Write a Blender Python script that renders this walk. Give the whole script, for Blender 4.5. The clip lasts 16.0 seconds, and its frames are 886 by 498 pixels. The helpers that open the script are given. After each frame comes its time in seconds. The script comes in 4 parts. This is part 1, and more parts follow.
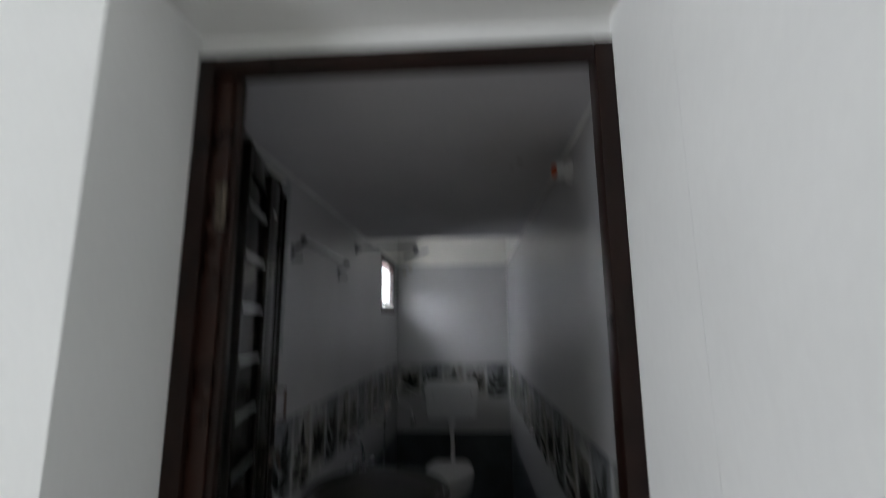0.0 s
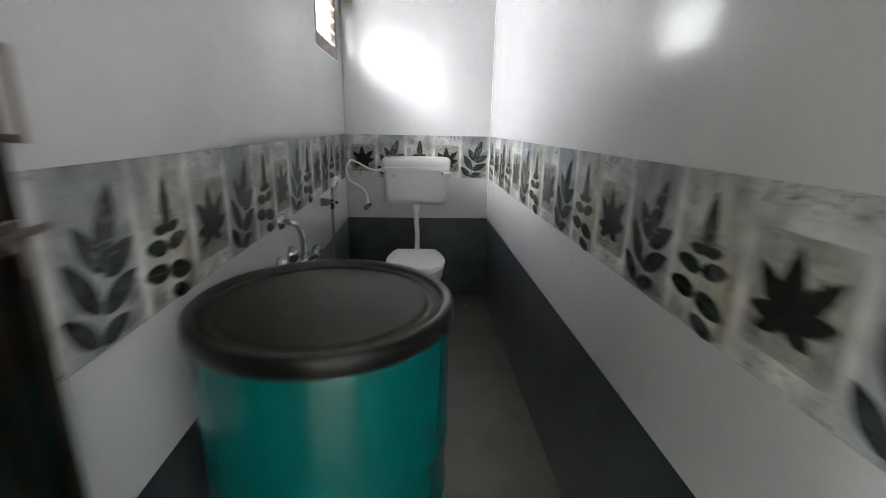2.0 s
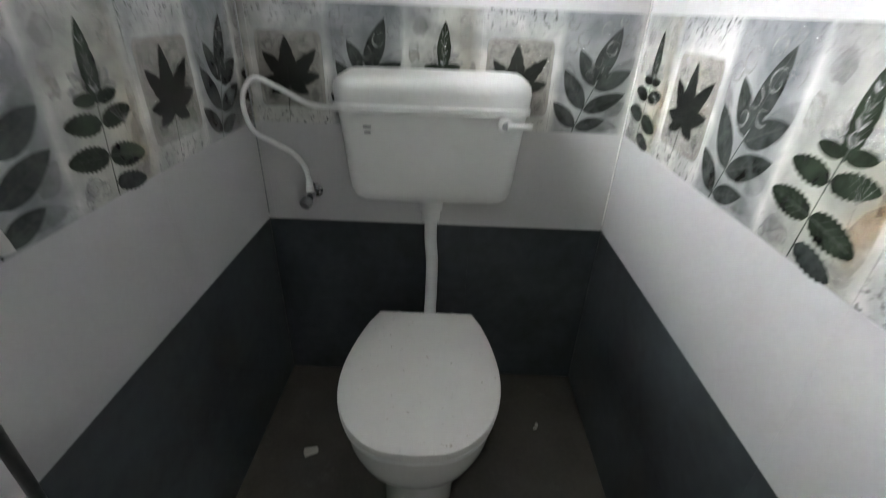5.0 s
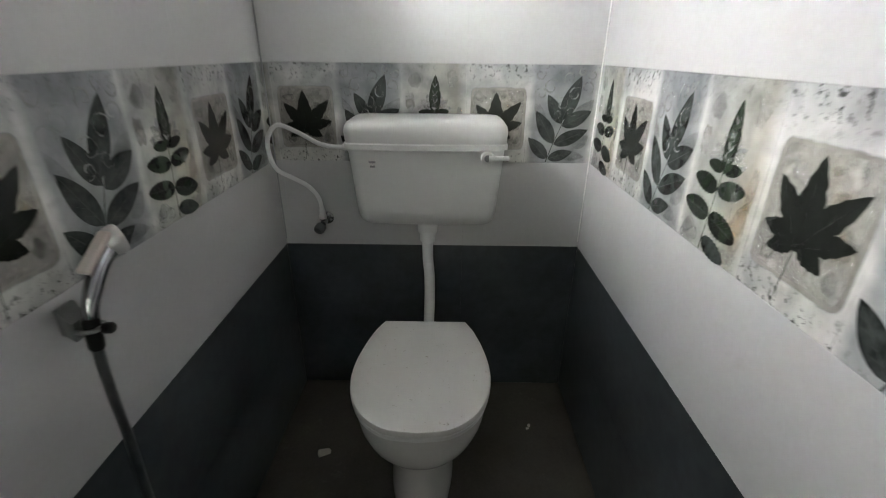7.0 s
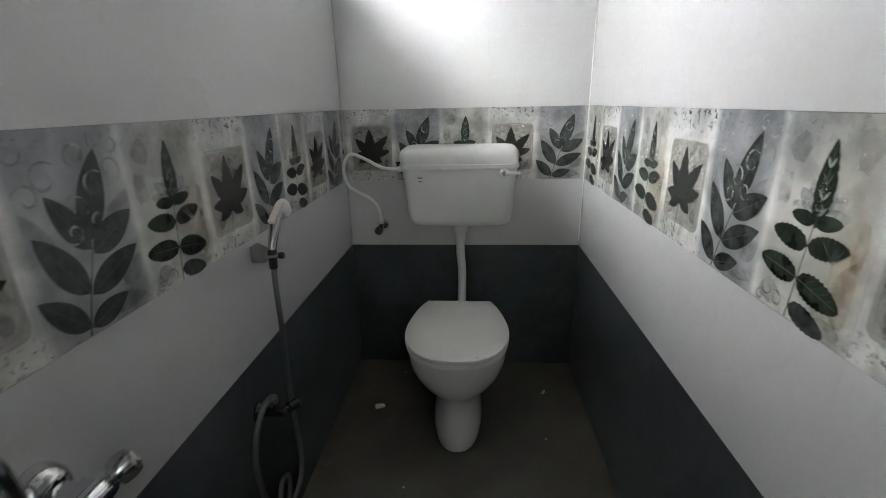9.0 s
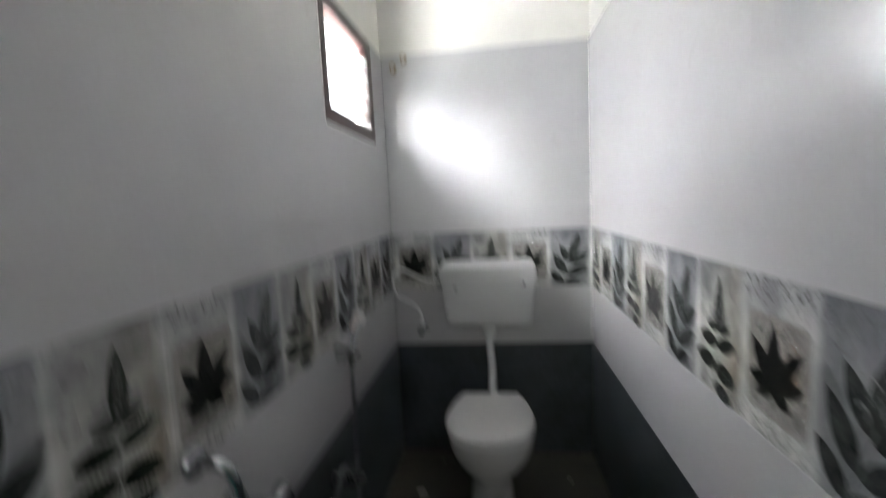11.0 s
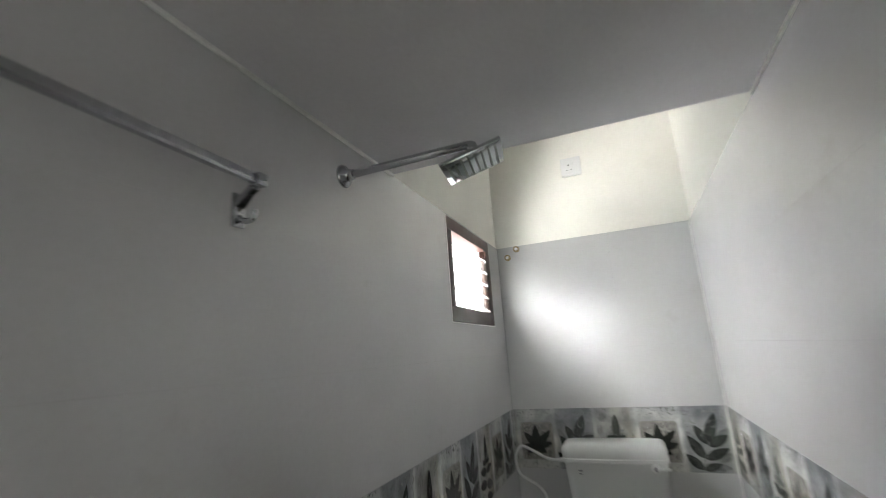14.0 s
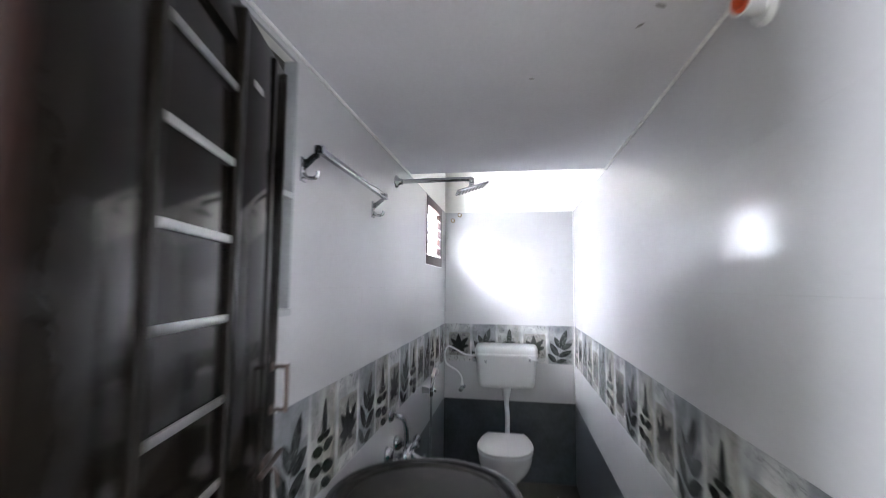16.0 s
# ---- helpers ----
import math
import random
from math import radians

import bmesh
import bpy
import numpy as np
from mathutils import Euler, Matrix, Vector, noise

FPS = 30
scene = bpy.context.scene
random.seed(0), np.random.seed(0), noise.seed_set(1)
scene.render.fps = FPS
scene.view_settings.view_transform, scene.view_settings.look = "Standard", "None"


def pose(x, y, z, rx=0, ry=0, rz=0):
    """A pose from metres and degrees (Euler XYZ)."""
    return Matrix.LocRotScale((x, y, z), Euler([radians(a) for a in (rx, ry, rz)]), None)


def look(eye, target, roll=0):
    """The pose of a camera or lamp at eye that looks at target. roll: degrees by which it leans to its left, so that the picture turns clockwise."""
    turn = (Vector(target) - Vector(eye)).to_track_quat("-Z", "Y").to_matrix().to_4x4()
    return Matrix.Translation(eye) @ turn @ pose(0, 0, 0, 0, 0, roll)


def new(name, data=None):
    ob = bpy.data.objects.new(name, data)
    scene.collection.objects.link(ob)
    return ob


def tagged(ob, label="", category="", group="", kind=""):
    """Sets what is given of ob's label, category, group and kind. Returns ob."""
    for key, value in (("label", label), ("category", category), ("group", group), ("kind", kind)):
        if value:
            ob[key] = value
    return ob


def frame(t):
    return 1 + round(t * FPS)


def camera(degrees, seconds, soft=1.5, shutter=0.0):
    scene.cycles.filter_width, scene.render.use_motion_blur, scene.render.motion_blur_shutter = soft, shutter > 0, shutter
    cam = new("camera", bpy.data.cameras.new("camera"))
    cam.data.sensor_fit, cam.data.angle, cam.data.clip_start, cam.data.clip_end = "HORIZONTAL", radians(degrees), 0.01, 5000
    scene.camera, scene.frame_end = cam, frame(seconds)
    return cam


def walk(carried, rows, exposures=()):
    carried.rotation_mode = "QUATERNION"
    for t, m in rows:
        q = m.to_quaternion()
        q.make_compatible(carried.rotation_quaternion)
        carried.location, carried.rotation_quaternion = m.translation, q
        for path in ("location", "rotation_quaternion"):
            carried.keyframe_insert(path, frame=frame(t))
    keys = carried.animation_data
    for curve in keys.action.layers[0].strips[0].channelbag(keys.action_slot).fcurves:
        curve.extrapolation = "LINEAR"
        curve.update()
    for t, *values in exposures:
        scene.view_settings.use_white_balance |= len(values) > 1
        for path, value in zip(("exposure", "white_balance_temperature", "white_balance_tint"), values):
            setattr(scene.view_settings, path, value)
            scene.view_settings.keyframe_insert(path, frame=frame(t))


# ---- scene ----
cam = camera(89.8, 16.0, soft=0.62, shutter=0.8)
PATH = [
    (0, (0.696, -0.845, 1.531), (0.576, 1.121, 1.878), -0.5),
    (0.2, (0.682, -0.813, 1.463), (0.618, 1.184, 1.571), -0.3),
    (0.5, (0.614, -0.738, 1.423), (0.614, 1.255, 1.249), 0.0),
    (0.7, (0.595, -0.707, 1.375), (0.609, 1.269, 1.069), -0.2),
    (1, (0.574, -0.584, 1.306), (0.617, 1.369, 0.876), 0.5),
    (1.2, (0.591, -0.454, 1.283), (0.648, 1.483, 0.787), 0.5),
    (1.5, (0.553, -0.279, 1.286), (0.653, 1.646, 0.752), 1.5),
    (2, (0.509, 0.117, 1.267), (0.628, 2.041, 0.734), 1.2),
    (2.5, (0.55, 0.529, 1.241), (0.679, 2.449, 0.696), 0.4),
    (3, (0.565, 0.98, 1.247), (0.713, 2.899, 0.701), 1.4),
    (3.5, (0.566, 1.363, 1.209), (0.663, 3.278, 0.64), 2.4),
    (4, (0.588, 1.703, 1.211), (0.622, 3.605, 0.591), 3.3),
    (4.5, (0.554, 1.993, 1.212), (0.568, 3.883, 0.558), 2.5),
    (5, (0.548, 2.141, 1.198), (0.545, 3.898, 0.242), 2.2),
    (5.2, (0.557, 2.158, 1.185), (0.549, 3.892, 0.189), 2.2),
    (7.3, (0.572, 1.871, 1.253), (0.551, 3.715, 0.48), -0.0),
    (7.5, (0.579, 1.822, 1.264), (0.547, 3.675, 0.512), -0.4),
    (8, (0.568, 1.698, 1.244), (0.501, 3.571, 0.545), -1.0),
    (8.5, (0.552, 1.562, 1.225), (0.456, 3.45, 0.572), -1.1),
    (8.7, (0.556, 1.513, 1.221), (0.441, 3.405, 0.582), -1.2),
    (10.8, (0.607, 1.116, 1.288), (0.406, 3.065, 0.886), -0.4),
    (11, (0.568, 1.07, 1.355), (0.32, 3.044, 1.152), -2.8),
    (11.2, (0.563, 1.072, 1.391), (0.215, 3.041, 1.377), -7.8),
    (11.5, (0.646, 1.048, 1.402), (0.044, 2.946, 1.59), -14.7),
    (11.8, (0.706, 1.099, 1.444), (-0.151, 2.876, 1.772), -13.1),
    (12, (0.719, 1.171, 1.494), (-0.25, 2.886, 1.839), -7.3),
    (12.5, (0.801, 1.272, 1.558), (-0.266, 2.911, 1.973), -1.5),
    (13, (0.798, 1.271, 1.569), (-0.28, 2.894, 2.021), -2.6),
    (13.5, (0.737, 1.109, 1.552), (-0.294, 2.757, 2.022), -2.6),
    (14, (0.652, 0.837, 1.525), (-0.056, 2.65, 1.984), -3.9),
    (14.5, (0.615, 0.576, 1.513), (-0.021, 2.42, 1.952), -2.7),
    (15, (0.588, 0.275, 1.499), (0.106, 2.183, 1.857), -2.7),
    (15.2, (0.566, 0.181, 1.506), (0.137, 2.116, 1.771), -2.0),
    (15.5, (0.544, 0.04, 1.519), (0.193, 1.995, 1.75), 0.1),
    (16, (0.567, -0.275, 1.511), (0.252, 1.694, 1.675), 0.6),
]
EXPOSURE = [(0.0, -2.25, 6150, 14), (0.5, -2.0, 6200, 9), (1.0, -1.62, 6250, 10), (1.5, -0.15, 6500, 10), (2.0, 0.25, 6450, 13), (2.5, 0.13, 6200, 14), (3.0, 0.32, 6000, 19), (3.5, 0.25, 6200, 17), (4.0, 0.24, 6300, 16), (4.5, 0.12, 6400, 13),
            (5.0, 0.27, 6500, 10), (7.5, 0.0, 6700, 10), (8.5, 0.02, 6600, 10), (11.0, -0.16, 6450, 13), (12.0, -0.4, 6800, 13), (13.0, -0.5, 6850, 11), (13.6, -0.48, 6750, 11), (14.5, -0.13, 6500, 8), (15.2, 0.32, 6250, 12), (16.0, 0.55, 6000, 18)]
walk(cam, [(t, look(eye, target, roll)) for t, eye, target, roll in PATH], EXPOSURE)

# ---- the place in numbers ----
W, L, FZ = 1.038, 3.4, -0.015          # width, back wall, floor level
TILE_TOP, CEIL, TT = 2.12, 3.05, 0.008  # top of the tiling, ceiling, tile thickness
LOFT_END = 2.088
WIN = (2.562, 3.193, 1.652, 2.113)      # window hole in the left wall: y0, y1, z0, z1
DOOR = (0.165, 0.972, 2.11)             # hole in the door wall: x0, x1, top
NICHE = (0.22, 0.793, 1.43, 2.10)         # shallow recess in the left wall: y0, y1, z0, z1
DW = -0.29                              # outer face of the door wall

# ---- world and light ----
world = bpy.data.worlds.new("world")
scene.world = world
world.use_nodes = True
wn = world.node_tree
sky = wn.nodes.new("ShaderNodeTexSky")
sky.sky_type, sky.sun_disc = "NISHITA", False
sky.sun_elevation, sky.sun_rotation = radians(48), radians(200)
wn.links.new(sky.outputs["Color"], wn.nodes["Background"].inputs["Color"])
wn.nodes["Background"].inputs["Strength"].default_value = 0.12


def window_light(name, where, aim, sx, sy, watts, colour):
    lamp = bpy.data.lights.new(name, "AREA")
    lamp.shape, lamp.size, lamp.size_y, lamp.energy, lamp.color = "RECTANGLE", sx, sy, watts, colour
    ob = new(name, lamp)
    ob.matrix_world = look(where, aim)
    return ob


# daylight in the bathroom window and in the window of the room outside
window_light("window_daylight", (-0.75, 2.35, 1.2), (1.0, 2.35, 1.2), 2.8, 3.2, 2350, (0.98, 0.99, 1.0))
# lamp added outside the bathroom window to brighten the cream paint above the tiles
window_light("upward_fill", (-1.0, 2.25, 0.65), (0.1, 2.93, 2.0), 1.6, 1.3, 520, (1.0, 0.985, 0.95))
window_light("room_daylight", (-2.17, -2.0, 1.5), (0.0, -2.0, 1.5), 1.2, 1.2, 265, (0.97, 1.0, 1.0))


# ---- materials ----
def mat(name, colour, rough=0.5, metal=0.0, vary=0.12, scale=6.0, fine=90.0, bump=0.05, dirt=None, dirt_at=0.62, dirt_scale=14.0, rough_vary=0.08, specular=0.5):
    """A painted or cast surface: two scales of noise in colour and roughness, fine relief, and spots of dirt."""
    m = bpy.data.materials.new(name)
    m.use_nodes = True
    t = m.node_tree
    b = t.nodes["Principled BSDF"]
    co = t.nodes.new("ShaderNodeTexCoord")
    big, small = t.nodes.new("ShaderNodeTexNoise"), t.nodes.new("ShaderNodeTexNoise")
    big.inputs["Scale"].default_value, big.inputs["Detail"].default_value = scale, 5
    small.inputs["Scale"].default_value, small.inputs["Detail"].default_value = fine, 3
    geo = t.nodes.new("ShaderNodeNewGeometry")
    for n in (big, small):
        t.links.new(geo.outputs["Position"], n.inputs["Vector"])
    mixed = t.nodes.new("ShaderNodeMath")
    mixed.operation = "MULTIPLY_ADD"
    t.links.new(small.outputs["Fac"], mixed.inputs[0])
    mixed.inputs[1].default_value = 0.35
    t.links.new(big.outputs["Fac"], mixed.inputs[2])
    ramp = t.nodes.new("ShaderNodeValToRGB")
    e = ramp.color_ramp.elements
    e[0].position, e[1].position = 0.45, 0.9
    e[0].color = (*[c * (1 - vary) for c in colour], 1)
    e[1].color = (*[min(1, c * (1 + vary)) for c in colour], 1)
    t.links.new(mixed.outputs[0], ramp.inputs["Fac"])
    out = ramp.outputs["Color"]
    if dirt:
        spots = t.nodes.new("ShaderNodeTexNoise")
        spots.inputs["Scale"].default_value, spots.inputs["Detail"].default_value = dirt_scale, 8
        spots.inputs["Roughness"].default_value = 0.7
        t.links.new(geo.outputs["Position"], spots.inputs["Vector"])
        cut = t.nodes.new("ShaderNodeValToRGB")
        cut.color_ramp.elements[0].position, cut.color_ramp.elements[1].position = dirt_at, dirt_at + 0.08
        t.links.new(spots.outputs["Fac"], cut.inputs["Fac"])
        mx = t.nodes.new("ShaderNodeMixRGB")
        mx.inputs["Color2"].default_value = (*dirt, 1)
        t.links.new(cut.outputs["Color"], mx.inputs["Fac"])
        t.links.new(out, mx.inputs["Color1"])
        out = mx.outputs["Color"]
    t.links.new(out, b.inputs["Base Color"])
    rr = t.nodes.new("ShaderNodeMapRange")
    rr.inputs["To Min"].default_value, rr.inputs["To Max"].default_value = max(0.02, rough - rough_vary), min(1, rough + rough_vary)
    t.links.new(big.outputs["Fac"], rr.inputs["Value"])
    t.links.new(rr.outputs[0], b.inputs["Roughness"])
    b.inputs["Metallic"].default_value = metal
    b.inputs["Specular IOR Level"].default_value = specular
    if bump:
        bp = t.nodes.new("ShaderNodeBump")
        bp.inputs["Strength"].default_value, bp.inputs["Distance"].default_value = bump, 0.002
        t.links.new(small.outputs["Fac"], bp.inputs["Height"])
        t.links.new(bp.outputs["Normal"], b.inputs["Normal"])
    return m


def print_background(name):
    """The glazed ground of the leaf tile: pale, grey and cream fields that run softly into one another, with cloudy mottling."""
    m = mat(name, (0.5, 0.5, 0.5), 0.2, bump=0.0, specular=0.32, rough_vary=0.03)
    t = m.node_tree
    b = t.nodes["Principled BSDF"]
    uv = t.nodes.new("ShaderNodeUVMap")
    uv.uv_map = "UVMap"
    sep = t.nodes.new("ShaderNodeSeparateXYZ")
    t.links.new(uv.outputs["UV"], sep.inputs[0])
    fields = t.nodes.new("ShaderNodeValToRGB")
    cr = fields.color_ramp
    stops = ((0.0, (.76, .76, .74)), (0.02, (.68, .68, .66)), (0.29, (.70, .70, .68)), (0.325, (.76, .76, .75)), (0.355, (.42, .434, .442)),
             (0.6, (.35, .364, .376)), (0.645, (.46, .47, .475)), (0.668, (.76, .76, .74)), (0.70, (.52, .52, .50)), (0.82, (.56, .56, .52)), (0.95, (.5, .48, .42)), (1.0, (.72, .72, .70)))
    cr.elements[0].position, cr.elements[0].color = 0.0, (*stops[0][1], 1)
    cr.elements[1].position, cr.elements[1].color = 1.0, (*stops[-1][1], 1)
    for p, c in stops[1:-1]:
        cr.elements.new(p).color = (*c, 1)
    t.links.new(sep.outputs["X"], fields.inputs["Fac"])
    geo = t.nodes.new("ShaderNodeNewGeometry")
    cloud = t.nodes.new("ShaderNodeTexNoise")
    cloud.inputs["Scale"].default_value, cloud.inputs["Detail"].default_value, cloud.inputs["Distortion"].default_value = 13, 4, 0.3
    t.links.new(geo.outputs["Position"], cloud.inputs["Vector"])
    tone = t.nodes.new("ShaderNodeValToRGB")
    tone.color_ramp.elements[0].position, tone.color_ramp.elements[1].position = 0.36, 0.66
    tone.color_ramp.elements[0].color, tone.color_ramp.elements[1].color = (.58, .6, .6, 1), (1.15, 1.15, 1.13, 1)
    t.links.new(cloud.outputs["Fac"], tone.inputs["Fac"])
    mul = t.nodes.new("ShaderNodeMixRGB")
    mul.blend_type, mul.inputs["Fac"].default_value = "MULTIPLY", 0.9
    t.links.new(fields.outputs["Color"], mul.inputs["Color1"])
    t.links.new(tone.outputs["Color"], mul.inputs["Color2"])
    # each field is greyer towards its upper edge
    high = t.nodes.new("ShaderNodeValToRGB")
    high.color_ramp.elements[0].position, high.color_ramp.elements[0].color = 0.45, (0.92, 0.91, 0.91, 1)
    high.color_ramp.elements[1].position, high.color_ramp.elements[1].color = 1.0, (0.69, 0.69, 0.73, 1)
    t.links.new(sep.outputs["Y"], high.inputs["Fac"])
    grade = t.nodes.new("ShaderNodeMixRGB")
    grade.blend_type, grade.inputs["Fac"].default_value = "MULTIPLY", 1.0
    t.links.new(mul.outputs["Color"], grade.inputs["Color1"])
    t.links.new(high.outputs["Color"], grade.inputs["Color2"])
    # lace-like specks, thickest round the maple panel, along the upper and lower edge
    speck = t.nodes.new("ShaderNodeTexNoise")
    speck.inputs["Scale"].default_value, speck.inputs["Detail"].default_value, speck.inputs["Roughness"].default_value = 75, 4, 0.75
    t.links.new(geo.outputs["Position"], speck.inputs["Vector"])
    cut = t.nodes.new("ShaderNodeValToRGB")
    cut.color_ramp.elements[0].position, cut.color_ramp.elements[1].position = 0.55, 0.62
    t.links.new(speck.outputs["Fac"], cut.inputs["Fac"])
    edge = t.nodes.new("ShaderNodeValToRGB")
    ee = edge.color_ramp
    ee.elements[0].position, ee.elements[0].color = 0.04, (0.7, 0.7, 0.7, 1)
    ee.elements[1].position, ee.elements[1].color = 0.97, (0.9, 0.9, 0.9, 1)
    ee.elements.new(0.2).color = (0, 0, 0, 1)
    ee.elements.new(0.78).color = (0, 0, 0, 1)
    t.links.new(sep.outputs["Y"], edge.inputs["Fac"])
    both = t.nodes.new("ShaderNodeMath")
    both.operation = "MULTIPLY"
    t.links.new(cut.outputs["Color"], both.inputs[0])
    t.links.new(edge.outputs["Color"], both.inputs[1])
    where = t.nodes.new("ShaderNodeValToRGB")
    where.color_ramp.elements[0].position, where.color_ramp.elements[0].color = 0.31, (1.5, 1.5, 1.5, 1)
    where.color_ramp.elements[1].position, where.color_ramp.elements[1].color = 0.35, (0.45, 0.45, 0.45, 1)
    t.links.new(sep.outputs["X"], where.inputs["Fac"])
    amount = t.nodes.new("ShaderNodeMath")
    amount.operation, amount.use_clamp = "MULTIPLY", True
    t.links.new(both.outputs[0], amount.inputs[0])
    t.links.new(where.outputs["Color"], amount.inputs[1])
    dark = t.nodes.new("ShaderNodeMixRGB")
    dark.inputs["Color2"].default_value = (0.07, 0.072, 0.07, 1)
    t.links.new(amount.outputs[0], dark.inputs["Fac"])
    t.links.new(grade.outputs["Color"], dark.inputs["Color1"])
    t.links.new(dark.outputs["Color"], b.inputs["Base Color"])
    return m


WHITE_TILE = mat("white_tile", (0.57, 0.567, 0.575), 0.36, vary=0.06, scale=2.4, bump=0.0, rough_vary=0.05, specular=0.75, dirt=(0.515, 0.51, 0.51), dirt_at=0.62, dirt_scale=3.5)
DARK_TILE = mat("dark_tile", (0.04, 0.049, 0.054), 0.38, specular=0.5, vary=0.6, scale=3.6, fine=30, bump=0.02, rough_vary=0.05)
for m, gloss, haze in ((WHITE_TILE, 0.9, 0.135), (DARK_TILE, 0.08, 0.16)):
    m.node_tree.nodes["Principled BSDF"].inputs["Coat Weight"].default_value = gloss
    m.node_tree.nodes["Principled BSDF"].inputs["Coat Roughness"].default_value = haze
PRINT = print_background("printed_glaze")
P_BOX = mat("print_panel", (0.32, 0.31, 0.285), 0.24, vary=0.3, scale=20, bump=0, dirt=(0.3, 0.17, 0.09), dirt_at=0.65, dirt_scale=13, specular=0.3)
P_MAPLE = mat("print_maple_leaf", (0.016, 0.018, 0.016), 0.22, vary=0.2, scale=30, bump=0, specular=0.3)
P_GREY = mat("print_grey_leaf", (0.038, 0.044, 0.042), 0.22, vary=0.75, scale=26, bump=0, specular=0.3)
P_GREEN = mat("print_green_leaf", (0.019, 0.026, 0.018), 0.22, vary=0.6, scale=30, bump=0, specular=0.3)


def ink(name, colour, strength):
    """A thin wash of print that lets the ground show through, patchy like a stain."""
    m = mat(name, colour, 0.22, vary=0.25, scale=28, bump=0, specular=0.3)
    t = m.node_tree
    geo, cloud, amount = t.nodes.new("ShaderNodeNewGeometry"), t.nodes.new("ShaderNodeTexNoise"), t.nodes.new("ShaderNodeMapRange")
    cloud.inputs["Scale"].default_value, cloud.inputs["Detail"].default_value = 42, 4
    amount.inputs["From Min"].default_value, amount.inputs["From Max"].default_value = 0.32, 0.66
    amount.inputs["To Min"].default_value, amount.inputs["To Max"].default_value = strength * 0.25, strength * 1.7
    t.links.new(geo.outputs["Position"], cloud.inputs["Vector"])
    t.links.new(cloud.outputs["Fac"], amount.inputs["Value"])
    t.links.new(amount.outputs[0], t.nodes["Principled BSDF"].inputs["Alpha"])
    return m


P_VEIN = mat("print_vein", (0.085, 0.095, 0.088), 0.22, bump=0, specular=0.3)
P_PETAL = ink("print_pale_flourish", (0.52, 0.53, 0.53), 0.34)
P_RUST = ink("print_ochre_stain", (0.42, 0.27, 0.13), 0.3)
P_SHADE = ink("print_grey_wash", (0.1, 0.105, 0.105), 0.26)
P_PALE = ink("print_pale_wash", (0.62, 0.61, 0.57), 0.3)
P_DARK_VEIN = ink("print_dark_vein", (0.05, 0.05, 0.045), 0.5)
STONE = mat("pale_stone", (0.35, 0.365, 0.375), 0.35, vary=0.15, scale=9, bump=0.05)
GROUT = mat("white_cement", (0.85, 0.85, 0.83), 0.9, bump=0.2)
CREAM = mat("cream_paint", (0.9, 0.884, 0.838), 0.65, vary=0.05, scale=2.5, bump=0.06, dirt=(0.87, 0.84, 0.77), dirt_at=0.66, dirt_scale=5)
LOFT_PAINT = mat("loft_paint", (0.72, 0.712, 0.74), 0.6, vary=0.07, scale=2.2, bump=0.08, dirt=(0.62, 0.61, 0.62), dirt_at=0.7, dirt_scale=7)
PLASTER = mat("white_plaster", (0.78, 0.78, 0.76), 0.7, vary=0.05, scale=2.5, bump=0.08)
FLOOR = mat("floor_tile", (0.072, 0.068, 0.055), 0.4, vary=0.3, scale=5, bump=0.06, dirt=(0.115, 0.108, 0.09), dirt_at=0.6, dirt_scale=8, rough_vary=0.08)
# tones of unseen room surfaces, set by the light they bounce through the doorway
ROOM_PAINT = mat("room_paint", (0.52, 0.56, 0.5), 0.7, bump=0.08)
ROOM_FLOOR = mat("room_floor", (0.32, 0.27, 0.22), 0.3, vary=0.15)
WOOD = mat("dark_polished_wood", (0.008, 0.0065, 0.005), 0.09, vary=0.4, scale=9, bump=0.008, rough_vary=0.01, specular=0.12)
FRAME_WOOD = mat("brown_frame_wood", (0.012, 0.005, 0.0036), 0.3, vary=0.4, scale=12, bump=0.05, specular=0.22)
# lighter reddish copy of the frame wood; the rebate's extra light is in its colour
LIT_FRAME_WOOD = mat("lit_frame_wood", (0.02, 0.0075, 0.005), 0.28, vary=0.4, scale=12, bump=0.05, specular=0.25)
WIN_WOOD = mat("brown_window_paint", (0.04, 0.017, 0.015), 0.45, vary=0.2, scale=14, bump=0.06)
STEEL = mat("bright_steel_strip", (0.62, 0.63, 0.62), 0.3, 1.0, bump=0.01)
CHROME = mat("chrome", (0.5, 0.51, 0.53), 0.12, 1.0, vary=0.06, bump=0.0, rough_vary=0.05)
# darker copy of the chrome; the shade on the spray valve is put into it
SHADED_CHROME = mat("shaded_chrome", (0.26, 0.27, 0.28), 0.2, 1.0, vary=0.1, bump=0.0)
DULL = mat("dull_steel", (0.11, 0.085, 0.075), 0.45, 1.0, vary=0.2)
HOSE = mat("steel_hose", (0.22, 0.23, 0.235), 0.34, 1.0, vary=0.2, fine=500, bump=0.3)
PALE_CHROME = mat("pale_satin_chrome", (0.72, 0.71, 0.7), 0.3, 0.5, vary=0.05, bump=0.0)
PALE_PLATE = mat("pale_pink_plastic", (0.72, 0.64, 0.6), 0.35, vary=0.04, bump=0.0)
SMOKED = mat("smoked_chrome", (0.26, 0.27, 0.27), 0.34, 0.55, vary=0.1, bump=0.0)
BRASS = mat("brass", (0.3, 0.22, 0.1), 0.35, 1.0, vary=0.2)
CERAMIC = mat("white_ceramic", (0.75, 0.74, 0.73), 0.16, vary=0.03, bump=0.0)
